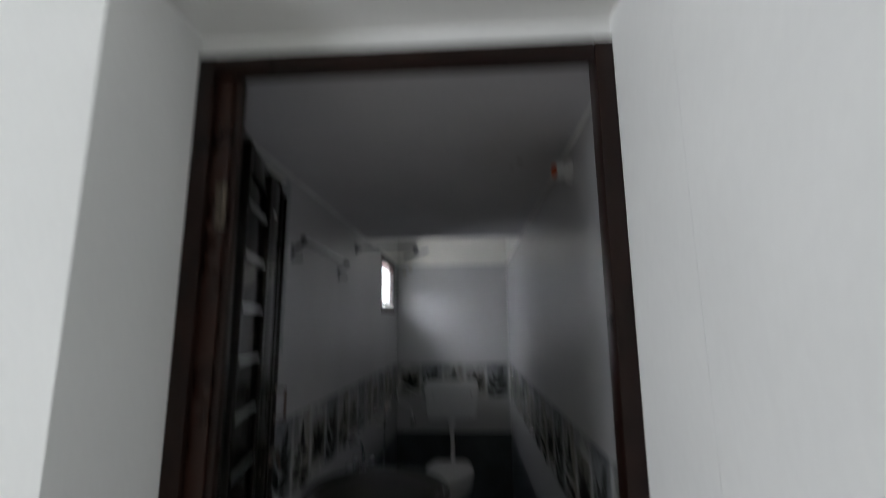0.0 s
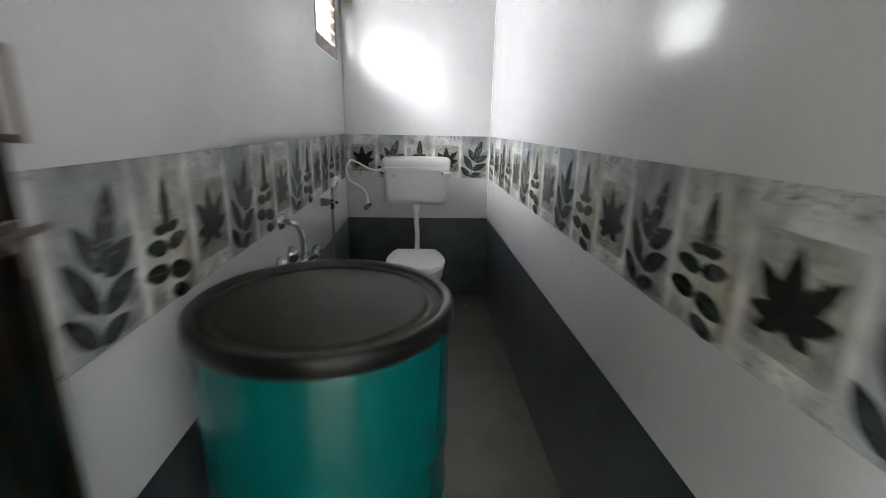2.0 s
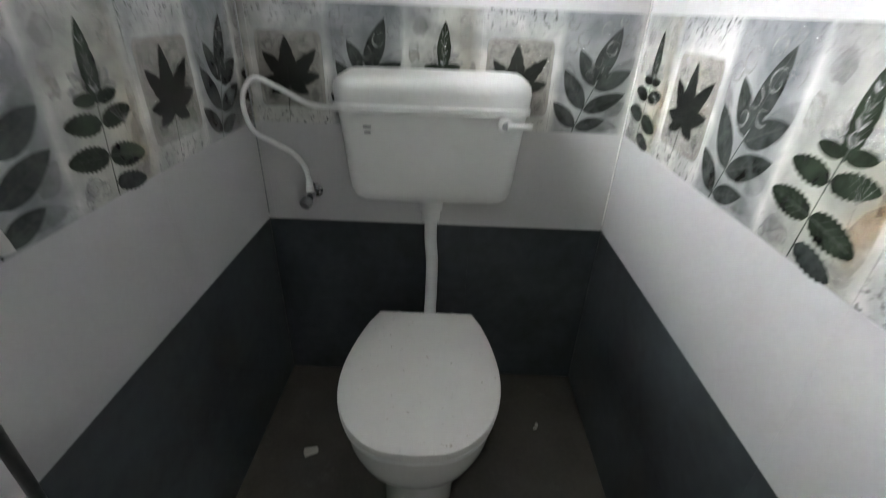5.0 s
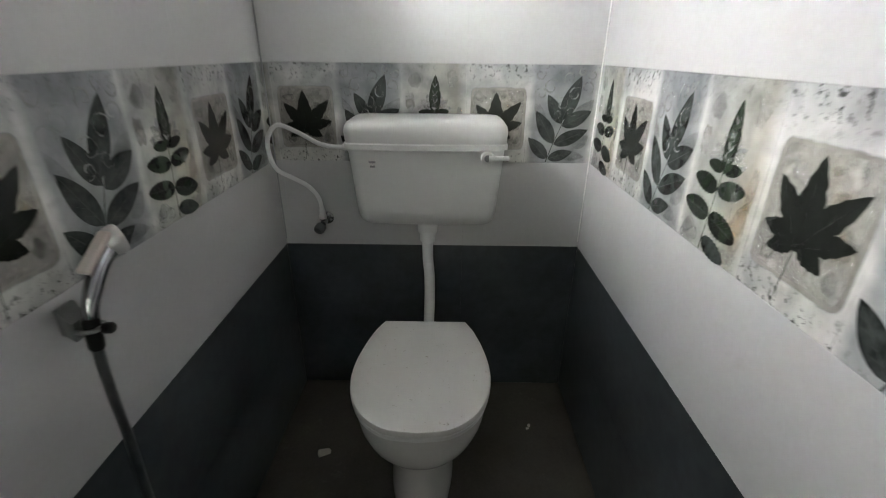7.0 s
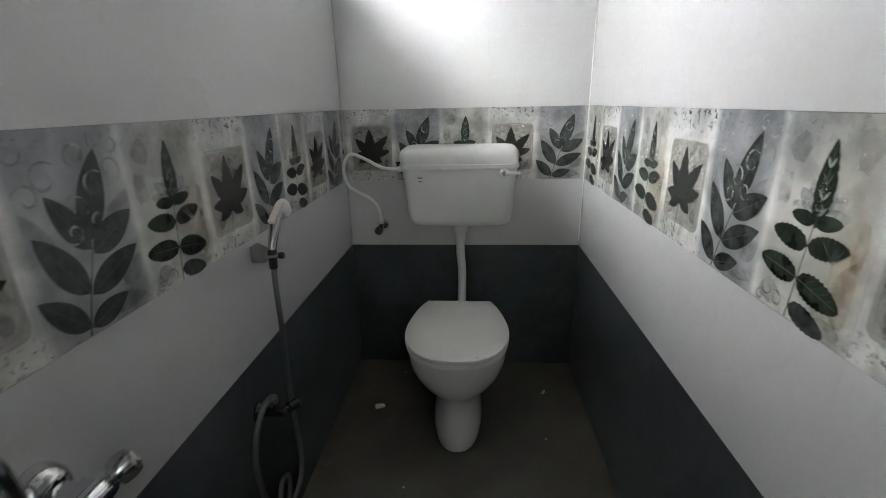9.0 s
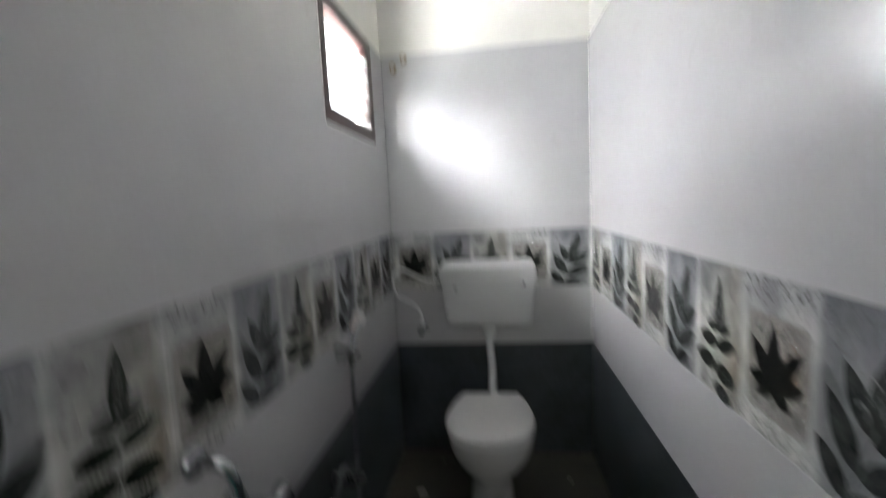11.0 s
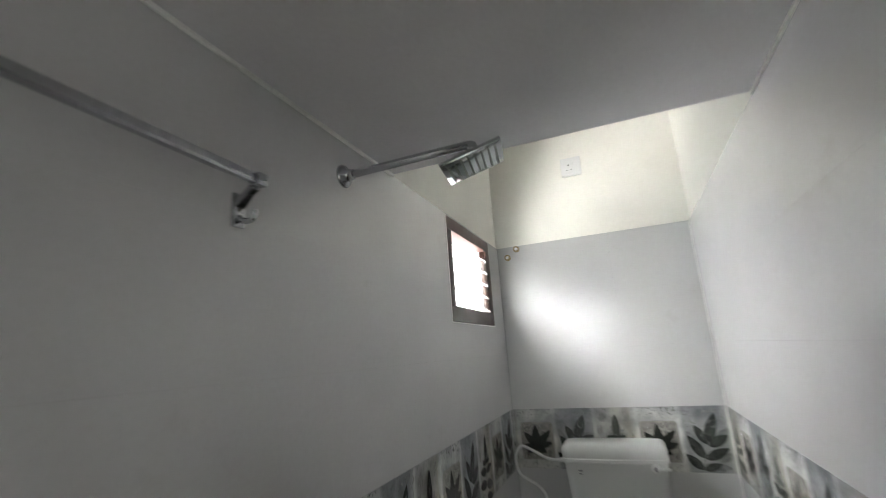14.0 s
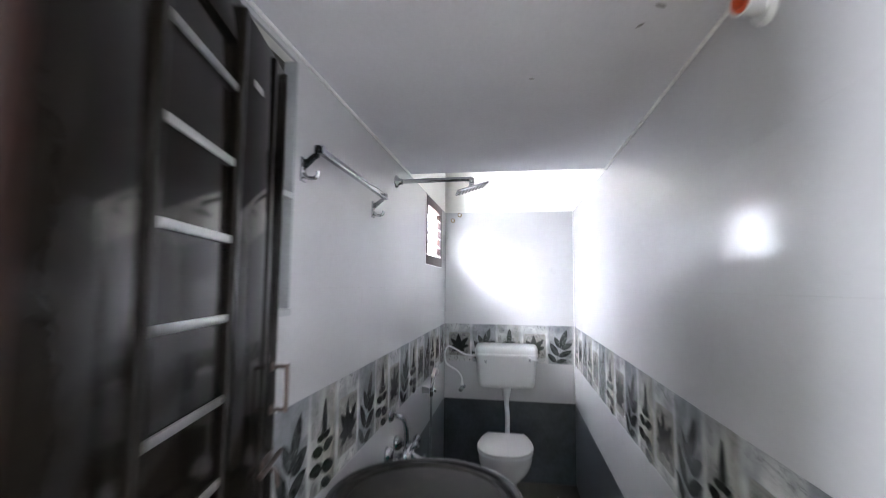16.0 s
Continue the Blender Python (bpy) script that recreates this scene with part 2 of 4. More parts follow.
LID = mat("white_seat_plastic", (0.76, 0.75, 0.74), 0.45, vary=0.03, bump=0.01, dirt=(0.25, 0.2, 0.15), dirt_at=0.633, dirt_scale=75)
PLASTIC = mat("white_plastic", (0.83, 0.83, 0.83), 0.36, vary=0.02, bump=0.01)
GREY_MARK = mat("grey_mark", (0.3, 0.3, 0.32), 0.4, bump=0)
HOLE_SHADE = mat("hole_shade", (0.02, 0.02, 0.02), 0.6, bump=0)
TEAL = mat("teal_plastic", (0.0, 0.114, 0.106), 0.21, vary=0.08, scale=8, bump=0.008, rough_vary=0.02)
BLACK = mat("black_plastic", (0.009, 0.009, 0.008), 0.33, vary=0.3, bump=0.02, specular=0.3)
DUSTY = mat("dusty_black_plastic", (0.02, 0.018, 0.013), 0.55, vary=0.3, scale=6, bump=0.06, specular=0.22, dirt=(0.034, 0.03, 0.022), dirt_at=0.55, dirt_scale=7)
RUBBER = mat("grey_rubber", (0.22, 0.225, 0.215), 0.5, bump=0)
ORANGE = mat("orange_plastic", (0.62, 0.1, 0.03), 0.4, bump=0)
CAP = mat("beige_plastic", (0.34, 0.31, 0.25), 0.4, vary=0.2, scale=40)
HINGE = mat("worn_hinge_steel", (0.12, 0.1, 0.08), 0.42, 1.0, vary=0.3, scale=30)
DEBRIS = mat("plaster_flake", (0.6, 0.58, 0.53), 0.9, bump=0.3)
SKY_GLOW = bpy.data.materials.new("sky_glow")
SKY_GLOW.use_nodes = True
sb = SKY_GLOW.node_tree.nodes["Principled BSDF"]
sb.inputs["Base Color"].default_value = (0.8, 0.8, 0.8, 1)
sb.inputs["Emission Color"].default_value, sb.inputs["Emission Strength"].default_value = (0.95, 0.98, 1.0, 1), 5.0
GLASS = bpy.data.materials.new("frosted_louvre_glass")
GLASS.use_nodes = True
gb = GLASS.node_tree.nodes["Principled BSDF"]
gb.inputs["Base Color"].default_value, gb.inputs["Roughness"].default_value = (0.9, 0.95, 0.94, 1), 0.25
gb.inputs["Transmission Weight"].default_value, gb.inputs["IOR"].default_value = 0.9, 1.45


# ---- mesh helpers ----
def finish(bm, name, mats, smooth=True):
    bmesh.ops.recalc_face_normals(bm, faces=bm.faces)
    me = bpy.data.meshes.new(name)
    bm.to_mesh(me)
    bm.free()
    for m in (mats if isinstance(mats, (list, tuple)) else [mats]):
        me.materials.append(m)
    if smooth:
        me.polygons.foreach_set("use_smooth", [True] * len(me.polygons))
        me.set_sharp_from_angle(angle=radians(38))
    return me


def part(name, bm, mats, parent=None, label="", smooth=True):
    """Links a bmesh in world metres as one mesh object, under a thing or a part where one is given."""
    ob = new(name, finish(bm, name, mats, smooth))
    if parent:
        ob.parent = parent
        ob.matrix_parent_inverse = world_of(parent).inverted()
    return tagged(ob, label)


def world_of(ob):
    m = ob.matrix_basis.copy()
    if ob.parent:
        m = world_of(ob.parent) @ ob.matrix_parent_inverse @ m
    return m


def thing(name, at, label, category, group=""):
    ob = new(name)
    ob.location, ob.empty_display_size = at, 0.05
    return tagged(ob, label, category, group)


def box(x0, x1, y0, y1, z0, z1, bevel=0.0, bm=None, m=None, seg=2):
    own = bmesh.new()
    bmesh.ops.create_cube(own, size=1)
    for v in own.verts:
        v.co = Vector(((x0 + x1) / 2 + v.co.x * (x1 - x0), (y0 + y1) / 2 + v.co.y * (y1 - y0), (z0 + z1) / 2 + v.co.z * (z1 - z0)))
    if bevel:
        bmesh.ops.bevel(own, geom=own.edges[:], offset=bevel, segments=seg, affect="EDGES", profile=0.5)
    return join(bm, own, m)


def join(bm, own, m=None):
    if m is not None:
        own.transform(m)
    if bm is None:
        return own
    me = bpy.data.meshes.new("joined")
    own.to_mesh(me)
    own.free()
    bm.from_mesh(me)
    bpy.data.meshes.remove(me)
    return bm


def rings(loops, closed_ends=True, bm=None, m=None):
    """A skin over loops of points, all with the same count."""
    own = bmesh.new()
    rows = [[own.verts.new(p) for p in loop] for loop in loops]
    n = len(rows[0])
    for a, b in zip(rows, rows[1:]):
        for i in range(n):
            own.faces.new((a[i], a[(i + 1) % n], b[(i + 1) % n], b[i]))
    if closed_ends:
        own.faces.new(rows[0][::-1])
        own.faces.new(rows[-1])
    return join(bm, own, m)


def lathe(profile, m=None, n=40, bm=None):
    """A turned shape: (radius, height) pairs round the z axis."""
    return rings([[(r * math.cos(6.2832 * i / n), r * math.sin(6.2832 * i / n), z) for i in range(n)] for r, z in profile], True, bm, m)


def smooth_path(points, per=8):
    """Points along a Catmull-Rom curve."""
    p = [Vector(q) for q in points]
    p = [2 * p[0] - p[1], *p, 2 * p[-1] - p[-2]]
    out = []
    for a, b, c, d in zip(p, p[1:], p[2:], p[3:]):
        for k in range(per):
            t = k / per
            out.append(0.5 * ((2 * b) + (c - a) * t + (2 * a - 5 * b + 4 * c - d) * t * t + (3 * b - a - 3 * c + d) * t ** 3))
    return out + [p[-2]]


def tube(points, radius, n=12, per=8, bm=None):
    """A round pipe along a curve; radius may be a function of 0..1 along it."""
    line = smooth_path(points, per) if per > 1 else [Vector(q) for q in points]
    loops, side = [], None
    for i, q in enumerate(line):
        d = (line[min(i + 1, len(line) - 1)] - line[max(i - 1, 0)]).normalized()
        side = (side - d * side.dot(d)).normalized() if side else d.orthogonal().normalized()
        up = d.cross(side)
        r = radius(i / (len(line) - 1)) if callable(radius) else radius
        loops.append([q + r * (math.cos(6.2832 * k / n) * side + math.sin(6.2832 * k / n) * up) for k in range(n)])
    return rings(loops, True, bm)


def along(at, way):
    """A pose whose z axis points the given way."""
    return Matrix.Translation(at) @ Vector(way).to_track_quat("Z", "Y").to_matrix().to_4x4()


# ---- setting ----
def setting(name, bm, material, label, smooth=False):
    return tagged(part(name, bm, material, None, label, smooth), "", "structure", "", "structure")


floor = setting("floor", box(0, W, -0.02, L, FZ - 0.12, FZ), FLOOR, "dark olive-grey matt bathroom floor with pale stains")
T, TL = 0.2, 0.11
bm = box(-TL, -TT, DW, NICHE[0], FZ - 0.12, CEIL)
box(-TL, -TT, NICHE[1], WIN[0], FZ - 0.12, CEIL, bm=bm)
box(-TL, -TT, NICHE[0], NICHE[1], FZ - 0.12, NICHE[2], bm=bm)
box(-TL, -TT, NICHE[0], NICHE[1], NICHE[3], CEIL, bm=bm)
box(-TL, -0.05, NICHE[0], NICHE[1], NICHE[2], NICHE[3], bm=bm)
box(-TL, -TT, WIN[1], L + T, FZ - 0.12, CEIL, bm=bm)
box(-TL, -TT, WIN[0], WIN[1], FZ - 0.12, WIN[2], bm=bm)
box(-TL, -TT, WIN[0], WIN[1], WIN[3], CEIL, bm=bm)
wall_left = setting("wall_left", bm, CREAM, "tiled wall with cream paint above and a louvred window")
wall_back = setting("wall_back", box(-TT, W + TT, L + TT, L + T, FZ - 0.12, CEIL), CREAM, "tiled end wall behind the toilet with cream paint above")
wall_right = setting("wall_right", box(W + TT, W + T, DW, L + T, FZ - 0.12, CEIL), CREAM, "tiled wall with cream paint above")
bm = box(-TT, DOOR[0], DW, 0, FZ - 0.12, CEIL)
box(DOOR[1], W + TT, DW, 0, FZ - 0.12, CEIL, bm=bm)
box(DOOR[0], DOOR[1], DW, 0, DOOR[2], CEIL, bm=bm)
wall_door = setting("wall_door", bm, PLASTER, "thick white plastered wall round the bathroom doorway")
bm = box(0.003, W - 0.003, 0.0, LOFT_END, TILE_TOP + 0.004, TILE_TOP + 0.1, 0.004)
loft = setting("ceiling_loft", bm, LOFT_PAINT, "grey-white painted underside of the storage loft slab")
ceiling = setting("ceiling", box(-T, W + T, DW, L + T, CEIL, CEIL + 0.1), CREAM, "cream painted bathroom ceiling")
for name, x in (("trim_left", 0.0), ("trim_right", W - 0.008)):
    setting(name, box(x, x + 0.008, 0.0, LOFT_END - 0.004, TILE_TOP - 0.006, TILE_TOP + 0.0035, 0.002), GROUT, "white cement line between tiles and loft")
setting("sky_backdrop", box(-1.6, -1.58, -0.05, 16.0, -0.5, 7.0), SKY_GLOW, "bright white sky outside the window")
for name, x, m in (("trim_corner_left", 0.0005, STONE), ("trim_corner_right", W - 0.0045, GROUT)):
    setting(name, box(x, x + 0.004, L - 0.0045, L - 0.0005, 0.62, TILE_TOP, 0.001), m, "pale cement bead in the tiled corner")
# the room outside the door, closed all round, with its own window
setting("room_floor", box(-2.2, 2.6, -3.6, -0.02, FZ - 0.14, FZ - 0.004), ROOM_FLOOR, "unseen brown floor added to the room outside")
setting("room_ceiling", box(-2.2, 2.6, -3.6, DW, 2.9, 3.0), PLASTER, "white ceiling of the room outside")
setting("passage_wall", box(DOOR[1], W + T, -2.4, DW - 0.0005, FZ - 0.14, 2.9), PLASTER, "white plastered passage wall running up to the doorway")
bm = box(-2.2, -TL, DW, DW + 0.2, FZ - 0.14, 2.9)
box(W + T, 2.6, DW, DW + 0.2, FZ - 0.14, 2.9, bm=bm)
setting("room_wall_north", bm, PLASTER, "white plastered wall beside the doorway")
# added walls out of view, grey-green to limit the bounced light
setting("room_wall_south", box(-2.2, 2.6, -3.8, -3.6, FZ - 0.14, 3.0), ROOM_PAINT, "unseen grey-green wall added to close the room outside")
setting("room_wall_east", box(2.6, 2.8, -3.8, DW + 0.2, FZ - 0.14, 3.0), ROOM_PAINT, "unseen grey-green wall added to close the room outside")
bm = box(-2.3, -2.1, -3.8, -2.6, FZ - 0.14, 3.0)
box(-2.3, -2.1, -1.4, DW + 0.2, FZ - 0.14, 3.0, bm=bm)
box(-2.3, -2.1, -2.6, -1.4, FZ - 0.14, 0.9, bm=bm)
box(-2.3, -2.1, -2.6, -1.4, 2.1, 3.0, bm=bm)
setting("room_wall_west", bm, PLASTER, "white plastered wall with the daylight window")

# ---- door frame ----
door_frame = tagged(new("door_frame"), "dark brown wooden door frame set in the doorway", "structure", "", "structure")
FY0, FY1 = -0.07, 0.012
part("jamb", box(DOOR[0], 0.2, FY0, FY1 - 0.04, FZ, 2.068, 0.003), FRAME_WOOD, door_frame)
part("rebate", box(0.2003, 0.235, FY0 + 0.012, FY1 - 0.04, FZ, 2.0257, 0.003), LIT_FRAME_WOOD, door_frame, "rebate of the frame, its stronger light put into reddish brown")
part("jamb", box(0.938, DOOR[1], FY0, FY0 + 0.05, FZ, 2.068, 0.003), FRAME_WOOD, door_frame)
part("head", box(0.2003, 0.9378, FY0, FY0 + 0.03, 2.026, 2.068, 0.003), FRAME_WOOD, door_frame)
part("stop", box(0.2352, 0.25, FY0 + 0.016, -0.036, FZ, 2.0255, 0.002), FRAME_WOOD, door_frame)
part("packing", box(DOOR[0], DOOR[1], FY0 + 0.01, FY1 - 0.045, 2.0685, DOOR[2]), PLASTER, door_frame, "white plaster above the frame")
bm = box(0.9325, 0.9378, -0.066, -0.024, 1.072, 1.102, 0.0012)
tube([(0.933, -0.058, 1.087), (0.921, -0.045, 1.087), (0.933, -0.032, 1.087)], 0.0035, 8, 5, bm=bm)
part("bolt_staple", bm, mat("painted_steel", (0.09, 0.028, 0.022), 0.35, 0.0, vary=0.3), door_frame, "small dull brown bolt staple")

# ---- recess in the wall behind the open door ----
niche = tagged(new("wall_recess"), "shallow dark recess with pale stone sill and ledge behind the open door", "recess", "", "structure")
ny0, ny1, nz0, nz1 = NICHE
# added panel; the dark of the recess is put into its near-black brown
part("back_panel", box(-0.0495, -0.034, ny0 + 0.001, ny1 - 0.001, nz0 + 0.001, nz1 - 0.001), mat("near_black_back", (0.012, 0.007, 0.004), 0.6, vary=0.35, scale=10, specular=0.25), niche, "near-black brown panel, the recess's darkness put into its colour")
part("side", box(-0.0335, 0.0025, ny1 - 0.013, ny1 - 0.0005, nz0 + 0.019, nz1 - 0.001, 0.0015), STONE, niche, "pale grey stone edging")
part("side", box(-0.0335, 0.0025, ny0 + 0.0005, ny0 + 0.013, nz0 + 0.019, nz1 - 0.001, 0.0015), STONE, niche, "pale grey stone edging")
part("sill", box(-0.0335, 0.006, ny0 + 0.0005, ny1 - 0.0005, nz0 + 0.0005, nz0 + 0.0185, 0.002), STONE, niche, "pale grey stone sill")
part("ledge", box(-0.0335, 0.01, ny0 + 0.0135, ny1 - 0.0135, 1.728, 1.744, 0.002), STONE, niche, "pale grey stone ledge")

# ---- the open door ----
door = thing("door_1", (0.205, -0.03, FZ + 0.008), "dark brown glossy door with bright horizontal strips, standing open", "door")
tagged(door, kind="structure")
DM = Matrix(((-0.2286, -0.9735, 0, 0.205), (0.9735, -0.2286, 0, -0.03), (0, 0, 1, 0), (0, 0, 0, 1)))
DH, DT, DWID = 1.995, 0.03, 0.70
P0, P1 = 0.216, 0.437                       # the strip panel along the leaf
part("leaf_core", box(0, DWID, 0.008, DT, FZ + 0.008, DH, 0.003, m=DM), WOOD, door)
part("hinge_stile", box(0.0, P0 - 0.022, 0, 0.0085, FZ + 0.008, DH, 0.002, m=DM), WOOD, door)
part("lock_stile", box(P1 + 0.026, DWID, 0, 0.0085, FZ + 0.008, DH, 0.002, m=DM), WOOD, door)
for x in (P0 - 0.021, P1 + 0.003):
    part("moulding", box(x, x + 0.021, -0.004, 0.0085, FZ + 0.008, DH, 0.004, m=DM, seg=3), WOOD, door)
part("moulding", box(0.617, 0.633, -0.003, 0.0, FZ + 0.008, DH, 0.0012, m=DM, seg=3), WOOD, door)
part("edge_strip", box(DWID - 0.008, DWID + 0.004, -0.004, DT + 0.001, FZ + 0.008, DH, 0.003, m=DM, seg=3), WOOD, door)
part("top_rail", box(P0, P1, 0.002, 0.0085, DH - 0.075, DH, 0.002, m=DM), WOOD, door)
z = 1.845
while z > 0.1:
    part("metal_strip", box(P0 + 0.001, P1 + 0.002, 0.0025, 0.0085, z - 0.0065, z + 0.0065, 0.0015, m=DM), STEEL, door, "bright steel strip")
    z -= 0.1305
# bright dash on the lock stile, added here as a short strip
part("metal_strip", box(0.505, 0.555, -0.0015, 0.0005, 1.878, 1.891, 0.0006, m=DM), STEEL, door, "bright steel strip")
bm = bmesh.new()
for zz in (1.245, 1.335):
    tube([(DWID - 0.03, -0.004, zz), (DWID - 0.03, -0.036, zz)], 0.0045, 8, 1, bm=bm)
    lathe([(0.011, 0), (0.011, 0.003), (0.006, 0.005)], Matrix.Translation((DWID - 0.03, -0.004, zz)) @ pose(0, 0, 0, 90, 0, 0), 16, bm=bm)
tube([(DWID - 0.03, -0.036, 1.24), (DWID - 0.03, -0.036, 1.34)], 0.005, 8, 1, bm=bm)
bm.transform(DM)
part("pull_handle", bm, DULL, door, "dull steel bow handle")
bm = box(DWID - 0.075, DWID - 0.012, -0.009, -0.0005, 1.12, 1.155, 0.002)
tube([(DWID - 0.1, -0.012, 1.138), (DWID + 0.03, -0.012, 1.138)], 0.0055, 10, 1, bm=bm)
tube([(DWID - 0.06, -0.012, 1.138), (DWID - 0.06, -0.03, 1.13), (DWID - 0.06, -0.034, 1.1)], 0.004, 8, 4, bm=bm)
bm.transform(DM)
part("bolt", bm, DULL, door, "dull steel sliding bolt")
for zz in (1.76, 1.0, 0.25):
    bm = lathe([(0.006, -0.042), (0.006, 0.042)], Matrix.Translation((0.2365, -0.0645, zz)), 14)
    box(0.2175, 0.2345, -0.0613, -0.0582, zz - 0.042, zz + 0.042, 0.0008, bm=bm)
    part("hinge", bm, HINGE, door, "steel butt hinge")

# ---- window ----
window = tagged(new("window_1"), "brown wooden window with frosted glass louvres, white daylight behind", "structure", "", "structure")
y0, y1, z0, z1 = WIN
fx0, fx1 = -0.075, 0.003
oy0, oy1, oz0, oz1 = 2.613, 3.121, 1.72, 2.053
part("sill", box(fx0, fx1, y0 + 0.001, y1 - 0.001, z0 + 0.001, oz0, 0.004), WIN_WOOD, window)
part("head", box(fx0, fx1, y0 + 0.001, y1 - 0.001, oz1, z1 - 0.001, 0.004), WIN_WOOD, window)
part("jamb", box(fx0, fx1, y0 + 0.001, oy0, oz0 + 0.0003, oz1 - 0.0003, 0.003), WIN_WOOD, window)
part("jamb", box(fx0, fx1, oy1, y1 - 0.001, oz0 + 0.0003, oz1 - 0.0003, 0.003), WIN_WOOD, window)
for y in (oy0 + 0.0004, oy1 - 0.0074):
    part("louvre_channel", box(-0.03, -0.001, y, y + 0.007, oz0 + 0.0004, oz1 - 0.0004, 0.001), FRAME_WOOD, window, "dark brown louvre channel")
    # outer half of the channel, pale so that the window's glare is in its colour
    part("louvre_channel_glare", box(-0.074, -0.0302, y, y + 0.007, oz0 + 0.0004, oz1 - 0.0004, 0.001), PALE_CHROME, window, "outer half of the louvre channel, glare put into its pale colour")
for a, b, c, d in ((y0 - .004, y0 + .0005, z0 - .004, z1), (y1 - .0005, y1 + .004, z0 - .004, z1), (y0 + .001, y1 - .001, z0 - .004, z0 + .0005)):
    part("cement_edging", box(-0.004, 0.0012, a, b, c, d), GROUT, window, "thin pale cement edging")
pitch = (oz1 - oz0) / 5
for i in range(5):
    zc = oz0 + pitch * (i + 0.5)
    m = Matrix.Translation((-0.03, (oy0 + oy1) / 2, zc)) @ pose(0, 0, 0, 0, 38, 0)
    slat = part("louvre", box(-0.048, 0.048, -(oy1 - oy0) / 2 + 0.0078, (oy1 - oy0) / 2 - 0.0078, -0.0025, 0.0025, 0.001, m=m, seg=1), GLASS, window, "frosted glass louvre")
    slat.visible_shadow = False

# ---- water drum ----
drum = thing("water_drum", (0.2995, 1.095, FZ), "tall teal plastic water drum with a dusty black lid", "drum")
DRUM = Matrix.Translation((0.2995, 1.095, 0))
R = 0.287
prof = [(0.0, FZ), (0.235, FZ), (0.258, FZ + 0.012), (0.268, FZ + 0.04)]
for k in range(46):
    z = 0.04 + k * 0.0175
    r = 0.268 + (R - 0.268) * min(1, max(0, (z - 0.04) / 0.5)) ** 0.8
    for zr in (0.23, 0.39, 0.555):
        r += 0.0055 * math.exp(-((z - zr) / 0.011) ** 2)
    prof.append((r, z))
prof += [(R - 0.002, 0.846), (R - 0.01, 0.856), (0.0, 0.857)]
part("body", lathe(prof, DRUM, 72), TEAL, drum, "teal moulded plastic body with rolled hoops")
part("lid_ring", lathe([(R - 0.006, 0.843), (0.296, 0.842), (0.2985, 0.846), (0.2985, 0.868), (0.296, 0.878), (0.29, 0.883), (0.281, 0.884), (0.274, 0.881), (0.27, 0.872), (0.262, 0.858), (R - 0.006, 0.8575)], DRUM, 72), BLACK, drum, "black plastic clamp ring")
part("lid", lathe([(0.0, 0.8585), (0.268, 0.8585), (0.2695, 0.870), (0.262, 0.873), (0.250, 0.8725), (0.245, 0.868), (0.238, 0.8675), (0.233, 0.872), (0.226, 0.8745), (0.0, 0.8755)], DRUM, 72), DUSTY, drum, "dusty black lid with raised rings")

# ---- toilet ----
toilet = thing("toilet", (0.507, 2.98, FZ), "white ceramic toilet with its plastic lid closed", "toilet")
CX = 0.504


def oval(cx, cy, a, front, back, z, n=44, square=2.3):
    out = []
    for i in range(n):
        c, s = math.cos(6.2832 * i / n), math.sin(6.2832 * i / n)
        x = a * math.copysign(abs(c) ** (2 / square), c)
        y = (back if s > 0 else front) * math.copysign(abs(s) ** (2 / square), s)
        out.append((cx + x, cy + y, z))
    return out


sections = [(2.985, .086, .196, .19, FZ), (2.985, .097, .208, .195, FZ + .01), (2.985, .102, .212, .195, .03), (2.985, .1, .206, .19, .06), (2.985, .09, .188, .186, .1),
            (2.985, .079, .17, .182, .135), (2.985, .077, .166, .18, .155), (2.985, .085, .171, .182, .178), (2.98, .107, .19, .186, .205), (2.978, .143, .217, .192, .24),
            (2.975, .167, .236, .2, .275), (2.97, .18, .243, .21, .31), (2.97, .185, .245, .215, .335), (2.97, .185, .244, .217, .352), (2.97, .186, .244, .217, .372), (2.97, .182, .239, .212, .3795)]
part("bowl", rings([oval(CX, cy, a * (.93 if z < .2 else 1), f, b, z) for cy, a, f, b, z in sections]), CERAMIC, toilet, "white ceramic bowl on a waisted foot")
part("inlet_boss", lathe([(.036, 0), (.036, .035), (.03, .04)], along((CX + .004, 3.178, .335), (0, 1, 0.3)), 24), CERAMIC, toilet)


def seat_outline(grow, z):
    half = [(0.133, 3.19), (0.158, 3.135), (0.178, 3.06), (0.192, 2.97), (0.19, 2.89), (0.171, 2.82), (0.134, 2.762), (0.077, 2.724), (0.0, 2.713)]
    right = [half[0]] + [tuple(q[:2]) for q in smooth_path([(x, y, 0) for x, y in half[1:]], 5)]
    line = [(x, y) for x, y in right] + [(-x, y) for x, y in right[-2::-1]]
    out = []
    for x, y in line:
        d = Vector((x, y - 2.96))
        d = d * (1 + grow / d.length)
        out.append((CX + d.x, 2.96 + d.y, z))
    return out


part("seat", rings([seat_outline(-.008, .3805), seat_outline(-.003, .384), seat_outline(-.003, .394), seat_outline(-.007, .3975)]), PLASTIC, toilet, "white plastic seat ring")
part("seat_lid", rings([seat_outline(-.006, .3985), seat_outline(0, .402), seat_outline(0, .411), seat_outline(-.003, .416), seat_outline(-.012, .4185), seat_outline(-.07, .4215)]), LID, toilet, "white closed lid with small grey specks")
for s in (-1, 1):
    part("hinge_cap", lathe([(.011, .3795), (.011, .4), (.008, .404)], Matrix.Translation((CX + s * .078, 3.178 + .02, 0)), 16), PLASTIC, toilet)

